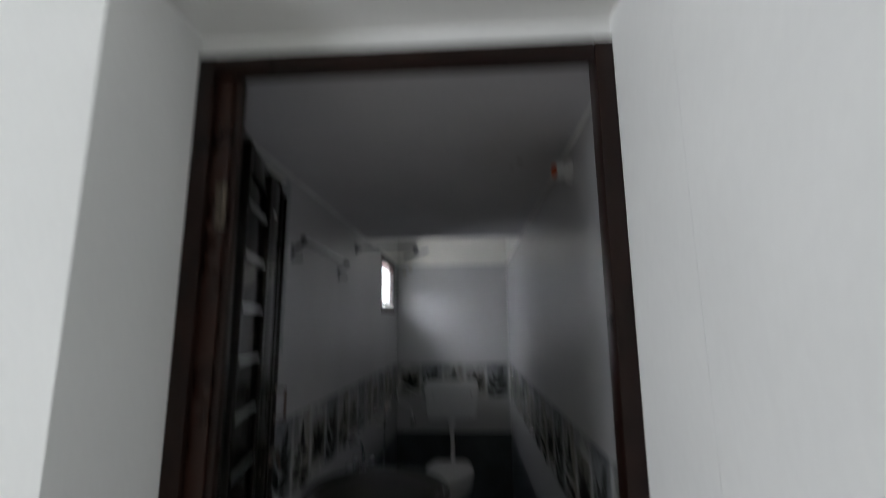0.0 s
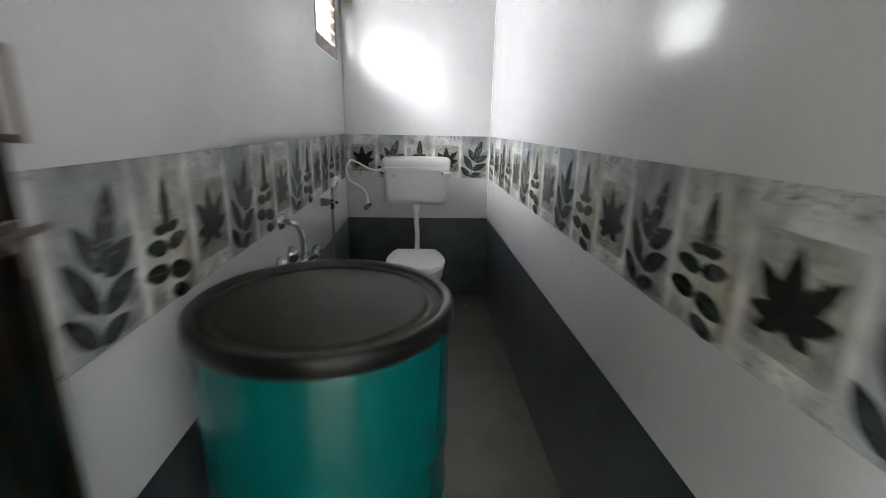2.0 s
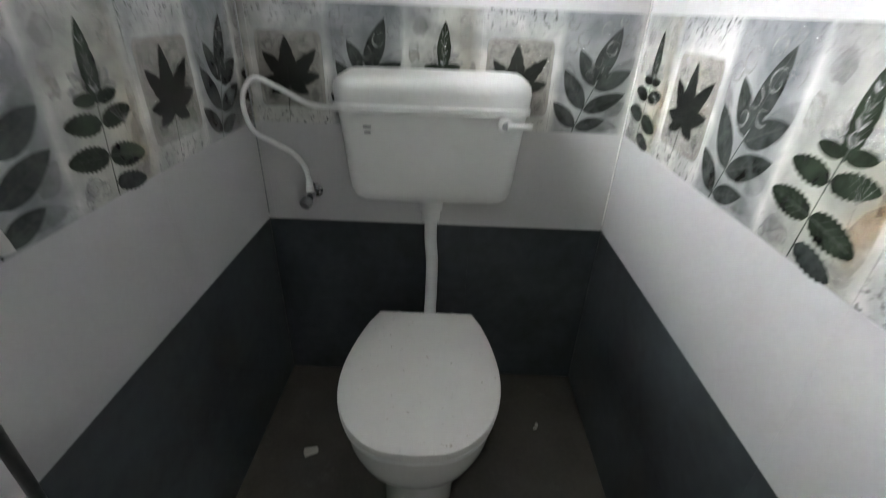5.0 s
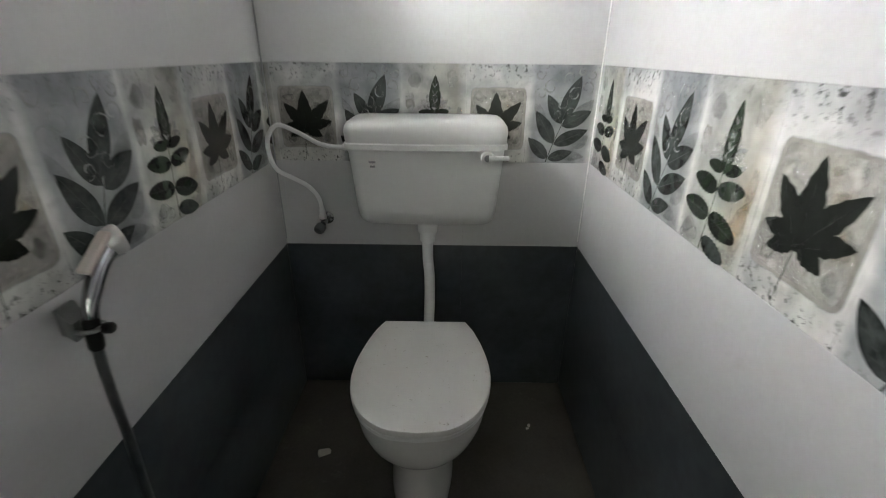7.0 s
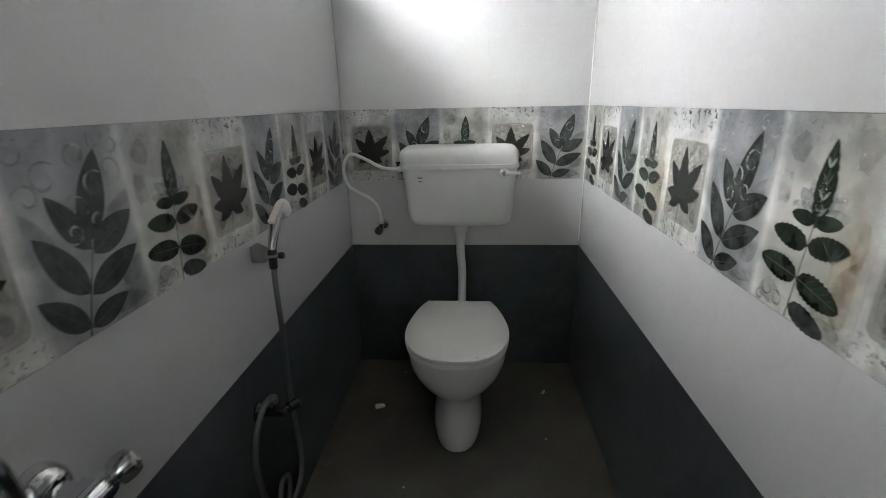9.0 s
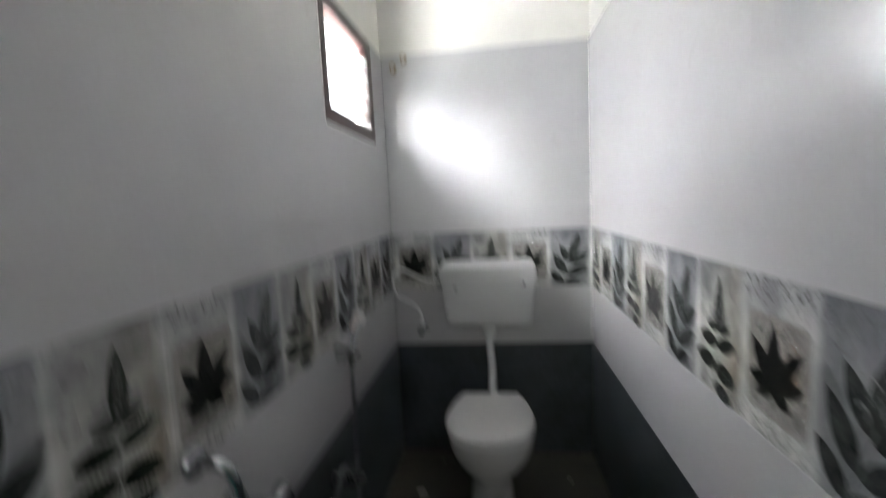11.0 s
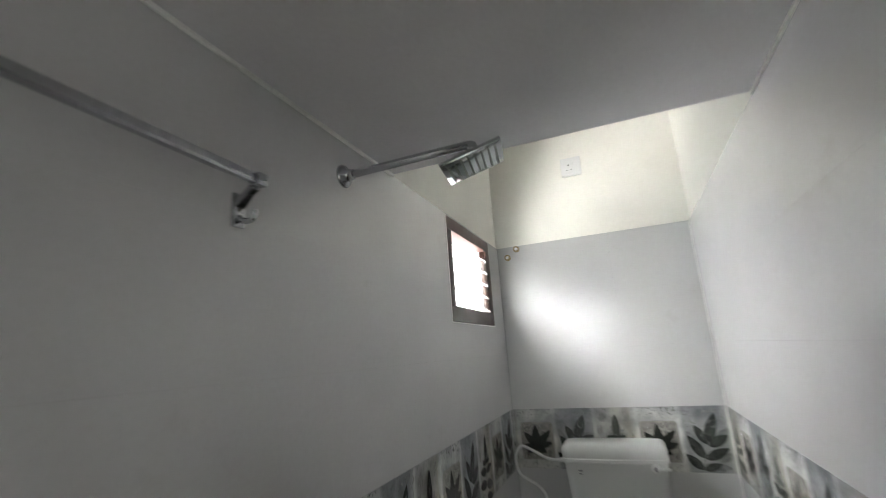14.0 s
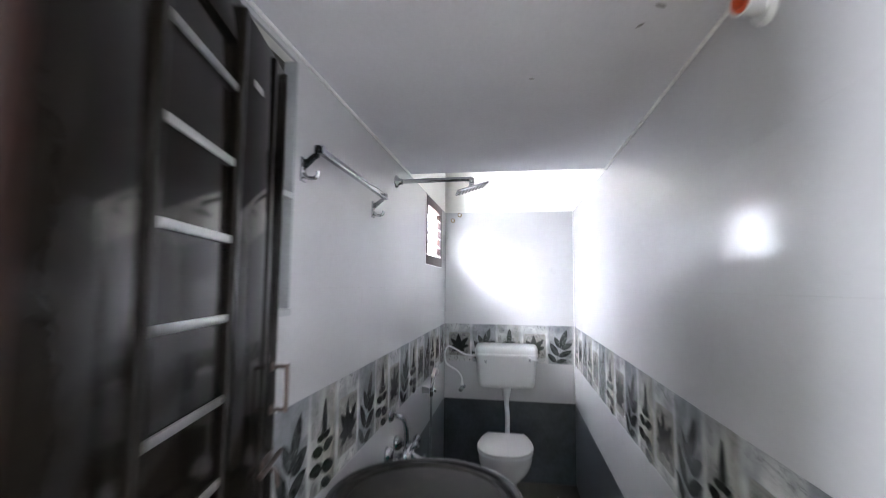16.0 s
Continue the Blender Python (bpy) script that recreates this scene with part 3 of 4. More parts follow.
# ---- cistern ----
cistern = thing("cistern", (0.505, L, 0.745), "white plastic flushing cistern fixed to the tiled wall", "cistern")


def slab(x0, x1, yf, yb, z, r=0.03, n=6):
    """A rectangle with its two front corners rounded and its front bowed outwards."""
    out = [(x1, yb, z), (x0, yb, z)]
    for k in range(n + 1):
        a = math.pi + (math.pi / 2) * k / n
        out.append((x0 + r + r * math.cos(a), yf + r + r * math.sin(a), z))
    out += [(x0 + r + (x1 - x0 - 2 * r) * k / 10, yf, z) for k in range(1, 10)]
    for k in range(n + 1):
        a = 1.5 * math.pi + (math.pi / 2) * k / n
        out.append((x1 - r + r * math.cos(a), yf + r + r * math.sin(a), z))
    half = (x1 - x0) / 2
    return [(x, y - (0.012 * (1 - ((x - x0 - half) / half) ** 2) if y < yf + r else 0), h) for x, y, h in out]


body = [(.345, .67, 3.312, .7195), (.322, .693, 3.298, .721), (.307, .708, 3.284, .727), (.297, .717, 3.273, .738), (.291, .722, 3.267, .755), (.287, .726, 3.263, .785), (.278, .735, 3.254, .90), (.271, .741, 3.248, .968)]
part("body", rings([slab(a, b, f, L - .001, z) for a, b, f, z in body]), PLASTIC, cistern, "white plastic tank that narrows downwards")
lid = [(.268, .744, 3.245, .9685), (.263, .748, 3.239, .971), (.263, .748, 3.239, .985), (.2665, .7445, 3.243, .988), (.2655, .7455, 3.242, 1.0), (.264, .747, 3.241, 1.02), (.267, .744, 3.245, 1.034), (.274, .737, 3.253, 1.044), (.288, .723, 3.267, 1.0505), (.32, .69, 3.299, 1.053)]
part("tank_lid", rings([slab(a, b, f, L - .001, z, .028) for a, b, f, z in lid]), PLASTIC, cistern, "white ribbed lid with rounded corners")
lever = part("flush_lever", lathe([(.0, -.004), (.019, -.004), (.0195, .006), (.0165, .012), (.008, .014), (0, .0142)], along((.687, 3.2345, .951), (0, -1, 0)), 24), PLASTIC, cistern, "white round flush lever")
part("lever_arm", tube([(.69, 3.219, .951), (.715, 3.217, .952), (.748, 3.216, .953)], lambda t: .009 - .0025 * t, 10, 4), PLASTIC, lever)
part("screw", lathe([(.0105, 0), (.0105, .0016), (0, .002)], along((.687, 3.2205, .951), (0, -1, 0)), 12), GREY_MARK, lever, "grey screw head")
bm = box(.338, .358, 3.2395, 3.243, .930, .936)
box(.341, .356, 3.2395, 3.243, .917, .922, bm=bm)
bm.transform(Matrix.Translation((0, -.0005, 0)))
part("maker_mark", bm, GREY_MARK, cistern, "faint grey moulded mark")

# ---- flush pipe ----
pipe = thing("flush_pipe", (.507, 3.33, .72), "white plastic flush pipe from cistern down to the toilet", "pipe")
part("pipe_run", tube([(.507, 3.33, .715), (.507, 3.33, .61), (.508, 3.328, .575), (.512, 3.318, .54), (.514, 3.312, .5), (.514, 3.297, .43), (.513, 3.252, .37), (.511, 3.2, .342)], .0182, 16, 6), PLASTIC, pipe)
part("coupling_nut", lathe([(.021, .644), (.025, .648), (.027, .676), (.032, .682), (.034, .714), (.034, .7235), (.0, .7238)], Matrix.Translation((.507, 3.33, 0)), 28), PLASTIC, pipe, "white plastic coupling nut")

# ---- supply hose and stop cock ----
supply = thing("supply_hose", (.155, 3.37, .72), "white plastic supply hose looping up to the cistern", "hose")
part("hose", tube([(.24, 3.35, .955), (.2, 3.35, .957), (.16, 3.352, .967), (.1, 3.35, 1.0), (.045, 3.34, 1.022), (.017, 3.325, .985), (.016, 3.32, .935), (.03, 3.33, .885), (.07, 3.345, .855), (.115, 3.352, .826), (.145, 3.352, .788), (.153, 3.352, .745)], .0068, 12, 8), PLASTIC, supply)
part("hose_nut", lathe([(.008, 0), (.0105, .004), (.0115, .022), (.013, .024), (.013, .036)], along((.238, 3.35, .9555), (1, 0, 0)), 18), PLASTIC, supply)
part("hose_nut", lathe([(.012, 0), (.012, .012), (.0105, .016), (.009, .034)], Matrix.Translation((.153, 3.352, .714)), 18), PLASTIC, supply)
cock = thing("stop_cock", (.155, L, .70), "small chrome angle stop cock on the tiles", "tap")
part("body", lathe([(.010, 0), (.010, .06)], along((.155, L - .006, .70), (0, -1, 0)), 18), CHROME, cock)
part("escutcheon", lathe([(.022, 0), (.022, .003), (.017, .008), (.011, .011)], along((.155, L, .70), (0, -1, 0)), 24), CHROME, cock)
part("outlet", lathe([(.009, 0), (.009, .02)], along((.153, 3.352, .695), (0, 0, 1)), 16), CHROME, cock)
part("knob", lathe([(.008, 0), (.008, .01), (.017, .013), (.0185, .03), (.015, .037), (0, .038)], along((.154, 3.345, .699), (-.3, -.85, -.45)), 20), HOSE, cock, "round chrome knob")

# ---- hand spray with hose and valve ----
spray = thing("hand_spray", (0.05, 2.47, 0.88), "chrome hand spray in its wall holder, hose hanging in loops", "spray")
part("grip", tube([(.066, 2.470, .868), (.066, 2.476, .895), (.067, 2.489, .918), (.0685, 2.512, .946), (.072, 2.537, .967)], lambda t: .0095 + .005 * t, 14, 6), CHROME, spray)
# chrome head in a paler metal, its bright reflection put into the colour
part("spray_head", lathe([(.0, -.016), (.016, -.014), (.022, -.004), (.0235, .004), (.0225, .009), (.018, .0095), (.017, .006), (0, .006)], along((.0755, 2.544, .972), (.5, .75, .15)), 24), PALE_CHROME, spray, "round chrome head with a rim, bright reflection put into its pale colour")
part("trigger", box(-.0105, .0105, -.034, .034, -.005, .005, .0045, m=Matrix.Translation((.072, 2.507, .969)) @ pose(0, 0, 0, 38, 0, -8), seg=3), PALE_PLATE, spray, "long pale pinkish trigger plate")
part("hose_end", lathe([(.0085, -.028), (.0105, -.024), (.0115, .018), (.0095, .022)], along((.066, 2.468, .862), (0, .1, 1)), 16), BLACK, spray, "black hose end")
part("hose", tube([(.066, 2.467, .85), (.066, 2.462, .78), (.066, 2.462, .66), (.064, 2.46, .52), (.062, 2.468, .36), (.06, 2.475, .24), (.058, 2.455, .175), (.052, 2.4, .15), (.044, 2.36, .185), (.04, 2.385, .235), (.042, 2.42, .225), (.044, 2.41, .17), (.044, 2.36, .145), (.043, 2.315, .2), (.043, 2.29, .28), (.044, 2.275, .40), (.046, 2.3, .475), (.05, 2.345, .518), (.052, 2.39, .51), (.052, 2.402, .475)], .0074, 10, 8), HOSE, spray, "ribbed steel hose")
holder = thing("spray_holder", (0, 2.455, .87), "grey chrome wall holder for the hand spray", "holder")
part("bracket", rings([[(x, y - w, z0), (x, y + w, z0), (x, y + w, z1), (x, y - w, z1)] for x, y, w, z0, z1 in
     ((.0005, 2.5, .015, .845, .884), (.004, 2.499, .0165, .843, .886), (.012, 2.496, .0165, .844, .887), (.03, 2.482, .0155, .85, .886), (.05, 2.468, .0145, .854, .885), (.0545, 2.467, .0135, .856, .884))]), SMOKED, holder, "tapered grey chrome wall bracket")
part("clip", tube([(.052, 2.4555, .87), (.064, 2.4525, .87), (.077, 2.457, .87), (.081, 2.468, .87)], .0035, 8, 5), SMOKED, holder)
part("clip", tube([(.052, 2.4785, .87), (.064, 2.4815, .87), (.077, 2.479, .87), (.081, 2.47, .87)], .0035, 8, 5), SMOKED, holder)
part("clamp_knob", lathe([(.0, 0), (.0075, .0005), (.0085, .004), (.0085, .012), (.006, .015), (0, .0155)], along((.081, 2.469, .868), (1, .1, 0)), 16), BLACK, holder, "small black clamp knob")
valve = thing("spray_valve", (0, 2.4, .455), "chrome angle valve under the hand spray", "valve")
part("escutcheon", lathe([(.028, 0), (.028, .003), (.021, .01), (.013, .014)], along((0, 2.4, .455), (1, 0, 0)), 26), SHADED_CHROME, valve)
part("body", lathe([(.0115, 0), (.0115, .068), (.009, .07)], along((.004, 2.4, .455), (1, 0, 0)), 18), SHADED_CHROME, valve)
part("outlet", lathe([(.0095, -.012), (.0095, .024)], Matrix.Translation((.052, 2.402, .465)), 16), SHADED_CHROME, valve)
part("knob", lathe([(.0085, 0), (.0085, .02), (.0135, .024), (.0145, .05), (.0115, .056), (0, .057)], along((.058, 2.406, .452), (.45, .88, -.12)), 20), SHADED_CHROME, valve, "ribbed chrome knob")

# ---- wall mixer tap ----
mixer = thing("wall_mixer", (0, 1.79, .76), "chrome wall mixer tap with bend pipe and two knobs", "tap")
for y in (1.715, 1.865):
    part("flange", lathe([(.035, 0), (.0355, .006), (.032, .02), (.024, .031), (.016, .036)], along((0, y, .755), (1, 0, 0)), 28), CHROME, mixer, "bell-shaped chrome wall flange")
    part("inlet", lathe([(.0135, 0), (.0135, .03), (.017, .032), (.017, .05), (.014, .052)], along((.03, y, .755), (1, 0, 0)), 6), CHROME, mixer, "hexagonal union nut")
MX = .088
part("body", lathe([(.0, -.092), (.015, -.091), (.017, -.08), (.017, -.055), (.021, -.04), (.023, -.02), (.023, .02), (.021, .04), (.017, .055), (.017, .08), (.015, .091), (0, .092)], along((MX, 1.79, .755), (0, 1, 0)), 26), CHROME, mixer)
for y, s in ((1.7, -1), (1.88, 1)):
    knob = part("knob", lathe([(.012, 0), (.012, .008), (.019, .012), (.0215, .024), (.019, .036), (.011, .04), (0, .041)], along((MX, y, .757), (.5, s * .6, .45)), 12), CHROME, mixer, "fluted chrome knob")
    part("index_cap", lathe([(.009, 0), (.008, .002), (0, .0025)], along(Vector((MX, y, .757)) + Vector((.5, s * .6, .45)).normalized() * .04, (.5, s * .6, .45)), 16), PALE_CHROME, knob)
part("bend_pipe", tube([(MX - .012, 1.79, .77), (MX - .014, 1.79, .82), (MX - .016, 1.787, .86), (MX - .026, 1.78, .892), (.042, 1.775, .907), (.0, 1.774, .91)], .0115, 14, 6), CHROME, mixer)
part("bend_flange", lathe([(.03, 0), (.03, .004), (.024, .014), (.014, .02)], along((0, 1.774, .91), (1, 0, 0)), 26), CHROME, mixer)
part("spout", tube([(MX, 1.795, .742), (.105, 1.799, .726), (.135, 1.802, .711), (.165, 1.804, .697), (.181, 1.804, .681), (.185, 1.803, .667)], lambda t: .0165 - .002 * t, 14, 6), CHROME, mixer, "broad chrome spout")
part("aerator", lathe([(.0165, 0), (.0168, .01), (.0145, .016), (.012, .0165)], along((.1845, 1.803, .673), (.15, 0, -1)), 18), CHROME, mixer)
part("diverter", lathe([(.011, 0), (.011, .014), (.016, .018), (.017, .034), (.012, .038), (0, .039)], along((MX + .012, 1.79, .765), (.8, .0, .6)), 20), CHROME, mixer)

# ---- overhead shower ----
shower = thing("overhead_shower", (0, 1.797, 2.013), "chrome wall arm with a square rain shower head", "shower")
part("flange", lathe([(.032, 0), (.032, .004), (.029, .009), (.02, .014), (.0155, .022), (.0145, .034), (.011, .036)], along((0, 1.797, 2.013), (1, 0, 0)), 30), CHROME, shower)
part("arm", tube([(.01, 1.797, 2.013), (.2, 1.798, 2.016), (.35, 1.8, 2.018), (.366, 1.801, 2.017)], .0108, 16, 6), CHROME, shower)
part("elbow", lathe([(.012, -.012), (.0135, -.006), (.0135, .01), (.011, .014)], along((.368, 1.802, 2.01), (0, 0, -1)), 18), CHROME, shower)
part("ball_joint", lathe([(.0085, -.016), (.0125, -.008), (.0125, .004), (.016, .008), (.016, .016)], along((.3685, 1.803, 1.993), (.02, .01, -1)), 18), CHROME, shower)
HM = pose(.369, 1.804, 1.971, 4.9, -17.7, 9.3)
head = part("shower_head", box(-.0755, .0755, -.0755, .0755, -.004, .006, .0018, m=HM), CHROME, shower, "square chrome shower plate")
nozzle_mesh = finish(lathe([(.0028, 0), (.0025, -.003), (.0012, -.0044), (0, -.0045)], None, 8), "nozzle", RUBBER)
for i in range(8):
    for j in range(8):
        nozzle = new("nozzle", nozzle_mesh)
        nozzle.parent, nozzle.matrix_parent_inverse = head, world_of(head).inverted()
        nozzle.matrix_basis = HM @ Matrix.Translation((-.0595 + i * .017, -.0595 + j * .017, -.004))

# ---- towel rail ----
rail = thing("towel_rail", (0, 1.14, 1.845), "chrome towel rail with two hooks on the tiles", "towel rail")
part("bar", box(.0425, .0575, .844, 1.433, 1.8595, 1.8795, .003, m=Matrix.Translation((0, 1.14, 1.8695)) @ pose(0, 0, 0, -.47, 0, 0) @ Matrix.Translation((0, -1.14, -1.8695))), CHROME, rail, "flat-sided chrome bar")
for y, zc in ((.834, 1.872), (1.443, 1.867)):
    part("end_block", box(.037, .063, y - .0115, y + .0115, zc - .0125, zc + .0125, .0025), CHROME, rail, "square chrome end block")
    part("post", rings([[(x, y - w, z - h), (x, y + w, z - h), (x, y + w, z + h), (x, y - w, z + h)] for x, z, w, h in ((.0065, zc - .036, .011, .011), (.016, zc - .033, .009, .008), (.034, zc - .017, .0075, .007), (.046, zc - .011, .0075, .006))]), CHROME, rail)
    part("wall_plate", box(.0003, .007, y - .0145, y + .0145, zc - .085, zc - .018, .002), CHROME, rail)
    part("hook", tube([(.006, y, zc - .066), (.018, y, zc - .074), (.034, y, zc - .076), (.044, y, zc - .07), (.047, y, zc - .058)], lambda t: .0062 - .0008 * t, 10, 5), CHROME, rail, "small chrome hook")
    for dz in (.05, .064):
        part("screw", lathe([(.004, 0), (.0036, .0014), (0, .0018)], along((.007, y, zc - dz), (1, 0, 0)), 10), DULL, rail, "dark screw head")

# ---- pipe stubs, socket, lamp holder, small things ----
for x, z in ((.062, 2.055), (.119, 2.1)):
    stub = thing("pipe_stub", (x, L, z), "open brass pipe stub in the wall", "pipe", "pipe stubs by the window")
    part("socket_ring", lathe([(.018, 0), (.018, .004), (.0155, .006), (.0155, .024), (.0115, .025), (.0105, .006), (0, .005)], along((x, L, z), (0, -1, 0)), 20), BRASS, stub)
    part("plug", lathe([(.0095, 0), (.0095, .012), (.006, .0135), (0, .0135)], along((x, L - .004, z), (0, -1, 0)), 16), PLASTIC, stub, "white plug")
plate = thing("wall_socket", (.49, L + TT, 2.545), "white plastic wall socket on the cream paint", "socket")
part("plate", box(.433, .547, L - .001, L + TT, 2.488, 2.603, .003), PLASTIC, plate)
insert = part("socket_insert", box(.452, .505, L - .0035, L - .0008, 2.508, 2.572, .0012), PLASTIC, plate)
# proud dark discs for the pin holes; the holes' shade is their colour
for x, z, r in ((.4785, 2.556, .0045), (.467, 2.526, .0033), (.49, 2.526, .0033)):
    part("pin_hole_disc", lathe([(r, 0), (r, .0008), (0, .0009)], along((x, L - .0034, z), (0, -1, 0)), 12), HOLE_SHADE, insert)
lamp = thing("lamp_holder", (W, .6, 2.045), "empty white plastic lamp holder high on the tiles", "lamp holder")
part("base", lathe([(.04, 0), (.04, .006), (.036, .014), (.02, .018)], along((W, .6, 2.045), (-1, 0, 0)), 30), PLASTIC, lamp)
AX = (-.93, -.33, -.12)
part("cup", lathe([(.0, 0), (.024, .001), (.026, .012), (.0255, .05), (.0215, .0505), (.02, .02), (0, .019)], along((W - .012, .597, 2.044), AX), 24), PLASTIC, lamp, "white lamp cup")
part("inner_ring", lathe([(.0198, .0), (.0198, .03), (.0125, .031), (.0115, .004), (0, .003)], along((W - .031, .59, 2.0415), AX), 20), ORANGE, lamp, "orange-red inner ring")
ceramic_cap = thing("bottle_cap", (.183, 2.356, FZ), "small beige round cap lying on the floor", "cap")
part("cap", lathe([(.0, 0), (.02, .0), (.0215, .004), (.02, .014), (.013, .02), (0, .021)], Matrix.Translation((.183, 2.356, FZ)), 20), CAP, ceramic_cap)
for x, y, a, s in ((.165, 3.037, 20, 1.7), (.88, 3.17, 70, .6), (.873, 3.155, 10, .5), (.845, 2.87, 40, .4), (.24, 3.3, 0, .5), (.62, 2.45, 15, .35), (.33, 2.62, 50, .3)):
    f = bmesh.new()
    loop = [(.017 * s * math.cos(k * 1.0472) * (1.3 if k % 3 else .8), .008 * s * math.sin(k * 1.0472) * (1.0 if k % 2 else 1.4)) for k in range(6)]
    rings([[(p, q, 0) for p, q in loop], [(p * .8, q * .8, .003 * s) for p, q in loop]], bm=f)
    f.transform(pose(x, y, FZ, 0, 0, a))
    tagged(part("plaster_flake", f, DEBRIS, None, "small pale plaster flake on the dark floor"), "", "debris", "flakes on the floor")
bm = bmesh.new()
for x, y, a, s in ((.885, .709, 30, 1), (.861, .78, -50, .7), (.62, 1.02, 15, .5)):
    rings([[(s * .016 * math.cos(k) * (1 + .3 * math.sin(3 * k)), s * .006 * math.sin(k), 0) for k in (0, 1, 2, 3, 4, 5)], [(s * .014 * math.cos(k), s * .005 * math.sin(k), -.0012) for k in (0, 1, 2, 3, 4, 5)]], bm=bm, m=pose(x, y, TILE_TOP + .004, 0, 0, a))
tagged(part("paint_chips", bm, mat("chipped_plaster", (.3, .29, .28), .9), None, "small chipped marks under the loft slab"), "", "marks", "", "stuff")

# ---- wall tiles ----
TW, TH, GAP = 0.605, 0.3, 0.00006


def plain_tile(w, h, c=0.00012):
    """A tile with its front at y = 0 and lightly eased edges."""
    own = bmesh.new()
    back = [own.verts.new(p) for p in ((GAP, TT, GAP), (w - GAP, TT, GAP), (w - GAP, TT, h - GAP), (GAP, TT, h - GAP))]
    mid = [own.verts.new((v.co.x, c, v.co.z)) for v in back]
    front = [own.verts.new((v.co.x + (c if v.co.x < w / 2 else -c), 0, v.co.z + (c if v.co.z < h / 2 else -c))) for v in back]
    for a, b in ((back, mid), (mid, front)):
        for i in range(4):
            own.faces.new((a[i], a[(i + 1) % 4], b[(i + 1) % 4], b[i]))
    own.faces.new(front)
    own.faces.new(back[::-1])
    return own


def blade(base, angle, length, width, teeth=0, n=9, blunt=0.9):
    """The outline of a pointed leaf, with a saw edge where teeth are given."""
    d, s = Vector((math.cos(angle), math.sin(angle))), Vector((-math.sin(angle), math.cos(angle)))
    a, b = [], []
    n = max(n, teeth * 2 + 1)
    for i in range(n + 1):
        t = i / n
        w = width * 0.5 * (math.sin(math.pi * t ** 0.82) ** blunt if 0 < t < 1 else 0)
        if teeth and i % 2:
            w *= 0.84
        a.append(Vector(base) + d * length * t + s * w)
        b.append(Vector(base) + d * length * t - s * w)
    return a + b[-2:0:-1]


PM = (PRINT, P_BOX, P_MAPLE, P_GREY, P_GREEN, P_GREY, P_VEIN, P_PETAL, P_RUST, P_SHADE, P_PALE, P_DARK_VEIN)


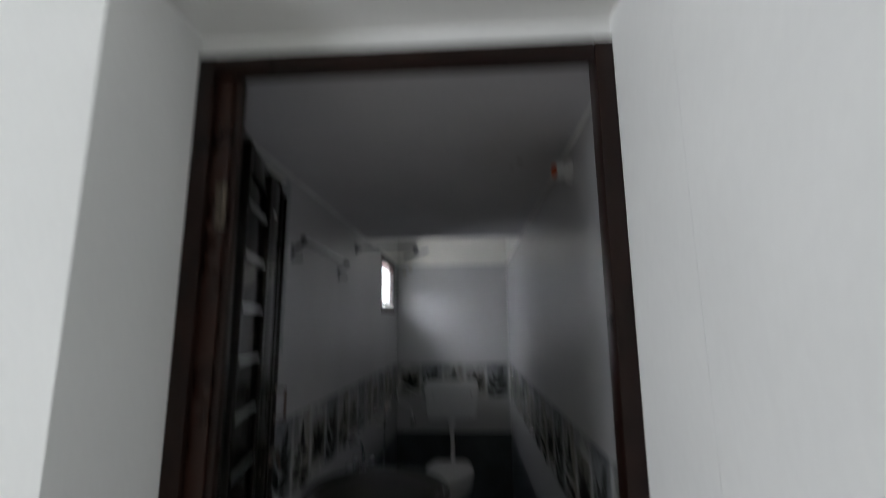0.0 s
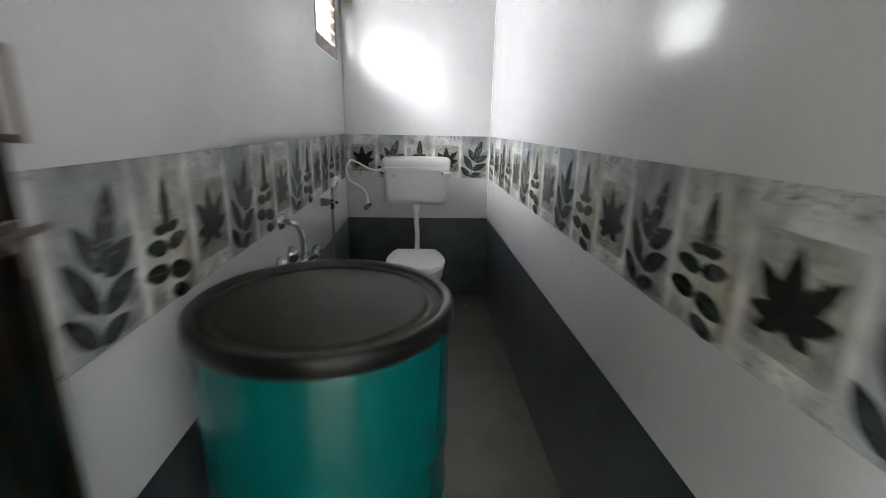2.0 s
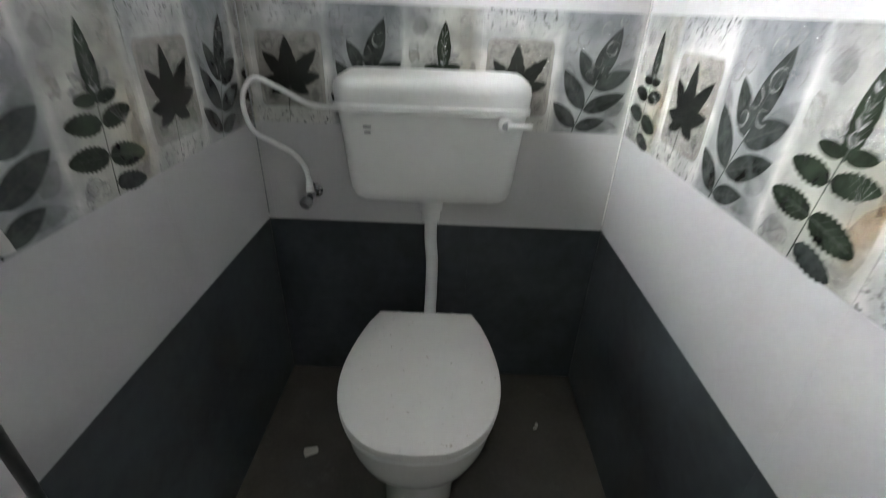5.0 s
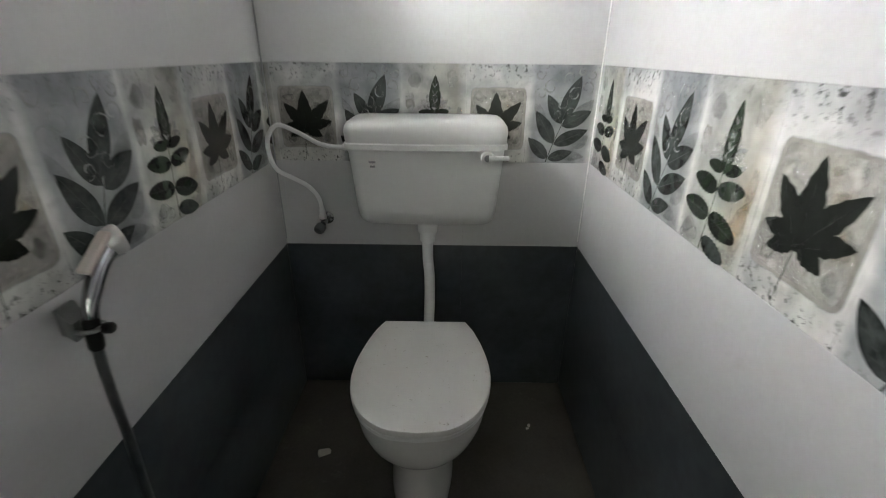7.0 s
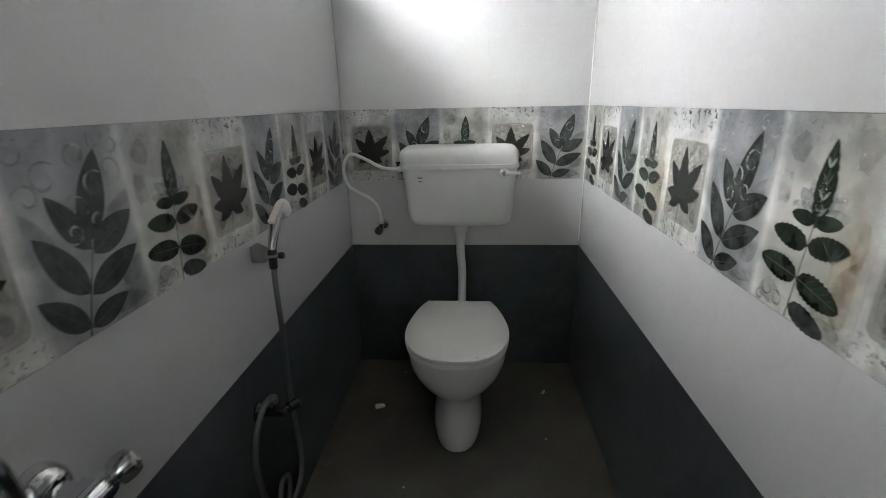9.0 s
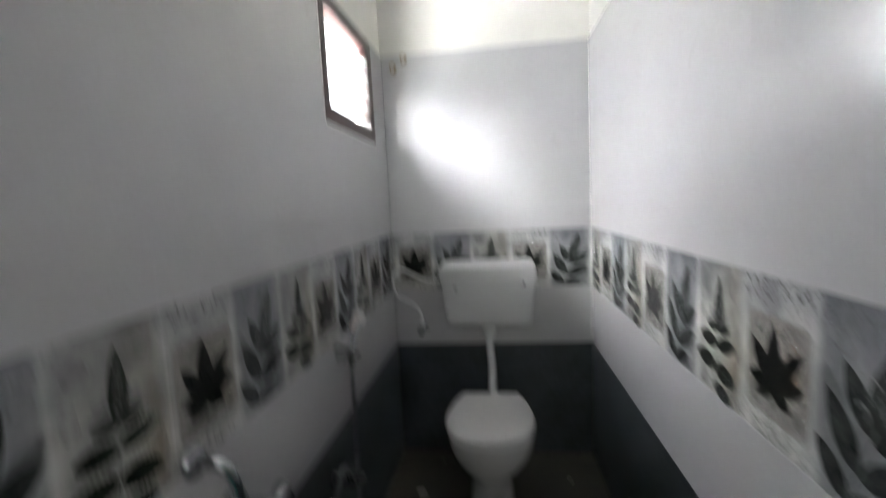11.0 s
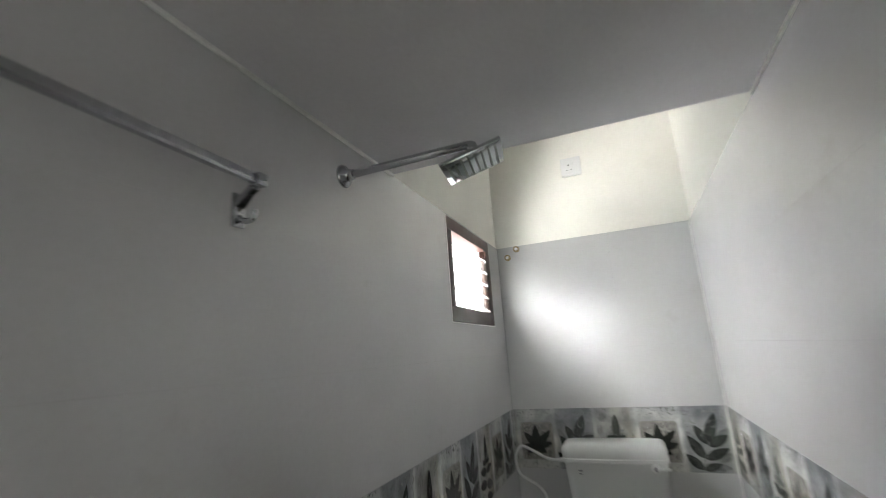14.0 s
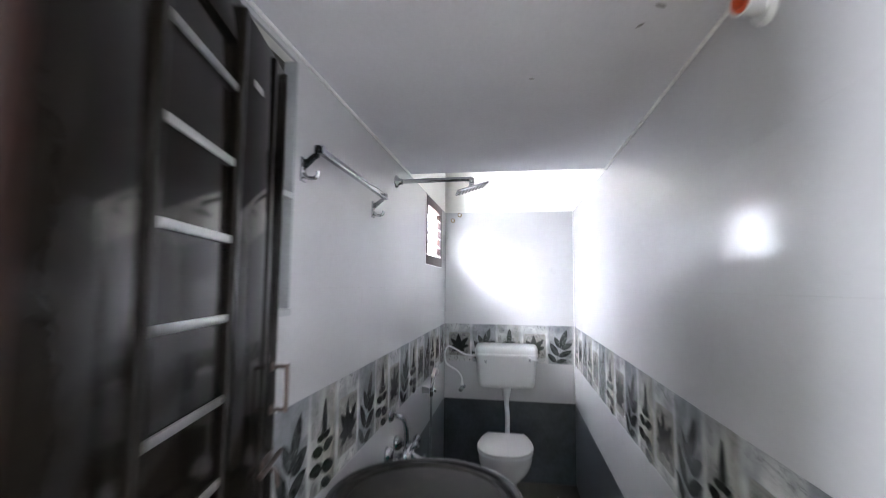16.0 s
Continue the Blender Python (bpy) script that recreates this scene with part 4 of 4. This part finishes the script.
def printed_tile(a, b):
    """The leaf tile between a and b along its length: a glazed body and the printed panel, leaves and stalks on it."""
    own = plain_tile(b - a, TH, 0.0011)
    for v in own.verts:
        v.co.x += a
    art = bmesh.new()

    def flat(points, layer, slot):
        f = art.faces.new([art.verts.new((p[0], -0.00025 * layer, p[1])) for p in points])
        f.material_index = slot

    def stalk(p, q, w, layer, slot):
        p, q = Vector(p), Vector(q)
        s = (q - p).orthogonal().normalized() * w / 2
        flat([p + s, p - s, q - s * .6, q + s * .6], layer, slot)

    def leaf(base, tip, width, slot, teeth=0, vein=6, blunt=0.9, layer=4.0):
        base, tip = Vector(base), Vector(tip)
        way = tip - base
        angle = math.atan2(way.y, way.x)
        flat(blade(base, angle, way.length, width, teeth, 9, blunt), layer, slot)
        if vein:
            stalk(base, base + way * .9, .0013, layer + .4, vein)
            side = Vector((-way.y, way.x)).normalized() * width * .36
            for t in (.2, .36, .52, .68):
                for way_out in (-1, 1):
                    stalk(base + way * t, base + way * (t + .17) + side * way_out * (1.1 - t * .6), .0005, layer + .3, vein)

    def scroll(cx, cz, r, turn, way, w=.0058):
        """A pale C-shaped flourish that winds inwards and swells in its middle."""
        prev = None
        for k in range(19):
            a = turn + way * k * .36
            q = Vector((cx, cz)) + Vector((math.cos(a), math.sin(a))) * r * (1 - k / 25)
            if prev is not None:
                stalk(prev, q, w * (.35 + .65 * math.sin(math.pi * k / 19)), 5.6, 7)
            prev = q

    def blot(cx, cz, rx, rz, slot, layer, seed):
        """A stain with an uneven edge."""
        g = random.Random(seed)
        flat([(cx + rx * math.cos(k * .5236) * g.uniform(.65, 1.1), cz + rz * math.sin(k * .5236) * g.uniform(.65, 1.1)) for k in range(12)], layer, slot)

    # maple leaf on a stone-coloured panel with a worn rim
    def panel(x0, x1, z0, z1, r, layer, slot, rough):
        g, corner = random.Random(4), []
        for cx, cz, q in ((x1 - r, z1 - r, 0), (x0 + r, z1 - r, 1), (x0 + r, z0 + r, 2), (x1 - r, z0 + r, 3)):
            corner += [(cx + r * math.cos((q + k / 4) * math.pi / 2), cz + r * math.sin((q + k / 4) * math.pi / 2)) for k in range(5)]
        line = []
        for p, q in zip(corner, corner[1:] + corner[:1]):
            n = max(1, int(math.dist(p, q) / .012))
            for k in range(n):
                t = k / n
                line.append((p[0] + (q[0] - p[0]) * t + g.uniform(-rough, rough), p[1] + (q[1] - p[1]) * t + g.uniform(-rough, rough)))
        flat(line, layer, slot)

    panel(.0135, .1885, .0425, .2335, .017, .6, 9, .0006)
    panel(.0155, .1865, .0445, .2315, .015, 1, 1, .0011)
    panel(.022, .180, .051, .225, .011, 1.3, 10, .0015)
    for k, (cx, cz, rx, rz, slot) in enumerate(((.136, .176, .013, .011, 8), (.158, .122, .017, .024, 8), (.152, .16, .01, .012, 8), (.05, .2, .02, .012, 10), (.045, .075, .017, .02, 9),
                                                (.14, .21, .022, .008, 10), (.16, .075, .012, .018, 9), (.115, .205, .01, .008, 8))):
        blot(cx, cz, rx, rz, slot, 1.6 + .1 * k, k)
    at = lambda p: (.018 + p[0] * .166, .047 + p[1] * .182)
    for k, (p, wd) in enumerate((((.455, .95), .046), ((.93, .79), .042), ((.97, .44), .038), ((.76, .17), .036), ((.14, .17), .034), ((.03, .36), .036), ((.08, .74), .042))):
        root = Vector(at((.46, .33))).lerp(Vector(at(p)), -.05)
        leaf(root, at(p), wd, 2, 5, 0, .85, 4 + .06 * k)
        stalk(at((.44, .26)), Vector(at((.44, .26))).lerp(Vector(at(p)), .9), .0008, 4.9, 11)
    flat([at((.46 + .17 * math.cos(k * .6283) * (1 if k % 2 else 1.12), .37 + .14 * math.sin(k * .6283))) for k in range(10)], 4.5, 2)
    stalk((.0915, .095), (.082, .004), .0022, 3, 3)
    stalk((.1945, .002), (.1965, .13), .0016, 2, 9)
    # long leaves on a slanting stalk, with pale flourishes laid over them
    for bx, bz, tx, tz, wd in ((.35, .05, .395, .09, .04), (.30, .03, .39, .02, .035), (.25, .12, .215, .2, .03), (.34, .12, .398, .2, .05)):
        leaf((bx, bz), (tx, tz), wd, 9, 0, 0, .9, 1.2 + bx)
    stalk((.265, .002), (.283, .06), .0032, 3, 3)
    stalk((.283, .06), (.308, .128), .0026, 3, 3)
    for k, (bx, bz, tx, tz, wd) in enumerate(((.304, .135, .352, .268, .05), (.305, .125, .254, .214, .04), (.307, .118, .395, .166, .046), (.284, .063, .222, .165, .046),
                                              (.286, .06, .391, .108, .045), (.269, .014, .203, .082, .04), (.271, .014, .35, .038, .036))):
        leaf((bx, bz), (tx, tz), wd, 3, 0, 6, .8, 4 + .05 * k)
    for cx, cz, r, turn, way in ((.338, .215, .024, .4, 1), (.30, .185, .022, 2.2, -1), (.262, .235, .025, .8, 1), (.232, .215, .02, 3.0, -1), (.372, .235, .022, 5.2, 1), (.318, .262, .02, 4.0, -1),
                                 (.285, .155, .018, 3.6, 1), (.332, .165, .017, 5.5, -1), (.385, .272, .016, 3, 1), (.225, .272, .017, .5, -1), (.355, .28, .014, 1.5, 1)):
        scroll(cx, cz, r, turn, way)
    # upright stalk with pairs of saw-edged leaves, a pale blossom behind its spear and a fan on one leaf
    for ang in (12, 40, 66, 114, 140, 168):
        d = Vector((math.cos(radians(ang)), math.sin(radians(ang))))
        leaf((.505, .16), Vector((.505, .16)) + d * .056, .026, 7, 0, 0, .6, 2 + ang * .004)
    stalk((.487, .002), (.497, .1), .0026, 3, 3)
    stalk((.497, .1), (.506, .18), .0022, 3, 3)
    leaf((.505, .145), (.509, .268), .037, 4, 8, 6, .75, 4)
    for k in range(4):
        for way_out in (-1, 1):
            leaf((.507, .163 + .022 * k), (.507 + (.012 - .0015 * k) * way_out, .178 + .022 * k), .0042, 7, 0, 0, .8, 5 + .03 * k + .01 * way_out)
    for cx, cz, r, turn, way in ((.507, .176, .009, 1.5, 1), (.507, .204, .008, 4.6, -1)):
        scroll(cx, cz, r, turn, way, .0026)
    for k, (x, bz, tx, tz, wd, teeth) in enumerate(((.504, .153, .552, .161, .022, 0), (.503, .154, .455, .158, .022, 0), (.5, .118, .573, .131, .036, 8), (.499, .118, .424, .128, .037, 7),
                                                    (.494, .068, .579, .05, .045, 9), (.493, .068, .409, .078, .042, 9))):
        leaf((x, bz), (tx, tz), wd, 4, teeth, 6 if k > 3 else 0, .55, 4 + .03 * k)
    leaf((.49, .024), (.565, .006), .036, 3, 7, 0, .55, 4.3)
    for k in range(6):
        stalk((.549, .108), (.522 + .011 * k, .142 - .0012 * (k - 2) ** 2), .0022, 5, 7)
    stalk((.549, .108), (.556, .03), .0016, 2.5, 8)
    for cx, cz, r, turn, way in ((.44, .03, .02, .3, 1), (.462, .02, .015, 2.6, -1), (.425, .012, .011, 1, 1)):
        scroll(cx, cz, r, turn, way, .0046)
    blot(.445, .024, .03, .022, 9, 3.2, 31)
    for k, (cx, cz, rx, rz, slot) in enumerate(((.575, .075, .02, .05, 8), (.585, .14, .012, .04, 8), (.56, .02, .028, .016, 10), (.445, .25, .022, .026, 9), (.56, .255, .018, .03, 10), (.43, .19, .018, .03, 10))):
        blot(cx, cz, rx, rz, slot, 1.5 + .1 * k, 50 + k)
    bmesh.ops.triangulate(art, faces=art.faces[:])
    for x, way in ((a + .001, -1), (b - .001, 1)):
        bmesh.ops.bisect_plane(art, geom=art.verts[:] + art.edges[:] + art.faces[:], plane_co=(x, 0, 0), plane_no=(way, 0, 0), clear_outer=True)
    join(own, art)
    for f in own.faces:
        if f.material_index and f.normal.y > 0:
            f.normal_flip()
    uv = own.loops.layers.uv.new("UVMap")
    for f in own.faces:
        for lp in f.loops:
            lp[uv].uv = (lp.vert.co.x / TW, lp.vert.co.z / TH)
    for v in own.verts:
        v.co.x -= a
    return own


def link_tile(name, me, wall, m):
    ob = new(name, me)
    ob.parent, ob.matrix_basis = wall, m
    return ob


MESHES = {}


def tile_mesh(kind, w, h, a=0.0, b=TW):
    key = (kind, round(w, 4), round(h, 4), round(a, 4), round(b, 4))
    if key not in MESHES:
        bm = printed_tile(a, b) if kind == "print" else plain_tile(w, h)
        me = bpy.data.meshes.new("tile")
        if kind != "print":
            bmesh.ops.recalc_face_normals(bm, faces=bm.faces)
        bm.to_mesh(me)
        bm.free()
        for m in (PM if kind == "print" else (WHITE_TILE if kind == "white" else DARK_TILE,)):
            me.materials.append(m)
        MESHES[key] = me
    return MESHES[key]


def cut_out(rect, hole):
    """What is left of a tile round a hole, as rectangles."""
    x0, x1, z0, z1 = rect
    hx0, hx1, hz0, hz1 = hole
    if x1 <= hx0 or x0 >= hx1 or z1 <= hz0 or z0 >= hz1:
        return [rect]
    out = [(x0, hx0, z0, z1)] if x0 < hx0 else []
    out += [(hx1, x1, z0, z1)] if x1 > hx1 else []
    a, b = max(x0, hx0), min(x1, hx1)
    out += [(a, b, z0, hz0)] if z0 < hz0 else []
    out += [(a, b, hz1, z1)] if z1 > hz1 else []
    return [r for r in out if r[1] - r[0] > .004 and r[3] - r[2] > .004]


def tile_wall(wall, place, length, start, holes=()):
    """Rows of tiles along a wall of that length; start is where one leaf tile begins."""
    rows = [("dark", FZ, .3), ("dark", .3, .6), ("white", .6, .9), ("print", .9, 1.2), ("white", 1.2, 1.5), ("white", 1.5, 1.8), ("white", 1.8, TILE_TOP)]
    first = start - TW * math.ceil(start / TW)
    for kind, z0, z1 in rows:
        u = first
        while u < length - .003:
            x0, x1 = max(0, u), min(length, u + TW)
            if x1 - x0 > .004:
                if kind == "print":
                    link_tile("leaf_tile", tile_mesh(kind, 0, 0, x0 - u, x1 - u), wall, place @ Matrix.Translation((x0, 0, z0)))
                else:
                    pieces = [(x0, x1, z0, z1)]
                    for hole in holes:
                        pieces = [p for r in pieces for p in cut_out(r, hole)]
                    for r in pieces:
                        link_tile("tile", tile_mesh(kind, r[1] - r[0], r[3] - r[2]), wall, place @ Matrix.Translation((r[0], 0, r[2])))
            u += TW


tile_wall(wall_back, Matrix.Translation((0, L, 0)), W, .022)
tile_wall(wall_left, Matrix.Translation((0, 0, 0)) @ pose(0, 0, 0, 0, 0, 90), L, 2.343, (NICHE, WIN))
tile_wall(wall_right, Matrix.Translation((W, L, 0)) @ pose(0, 0, 0, 0, 0, -90), L, L - 3.19)
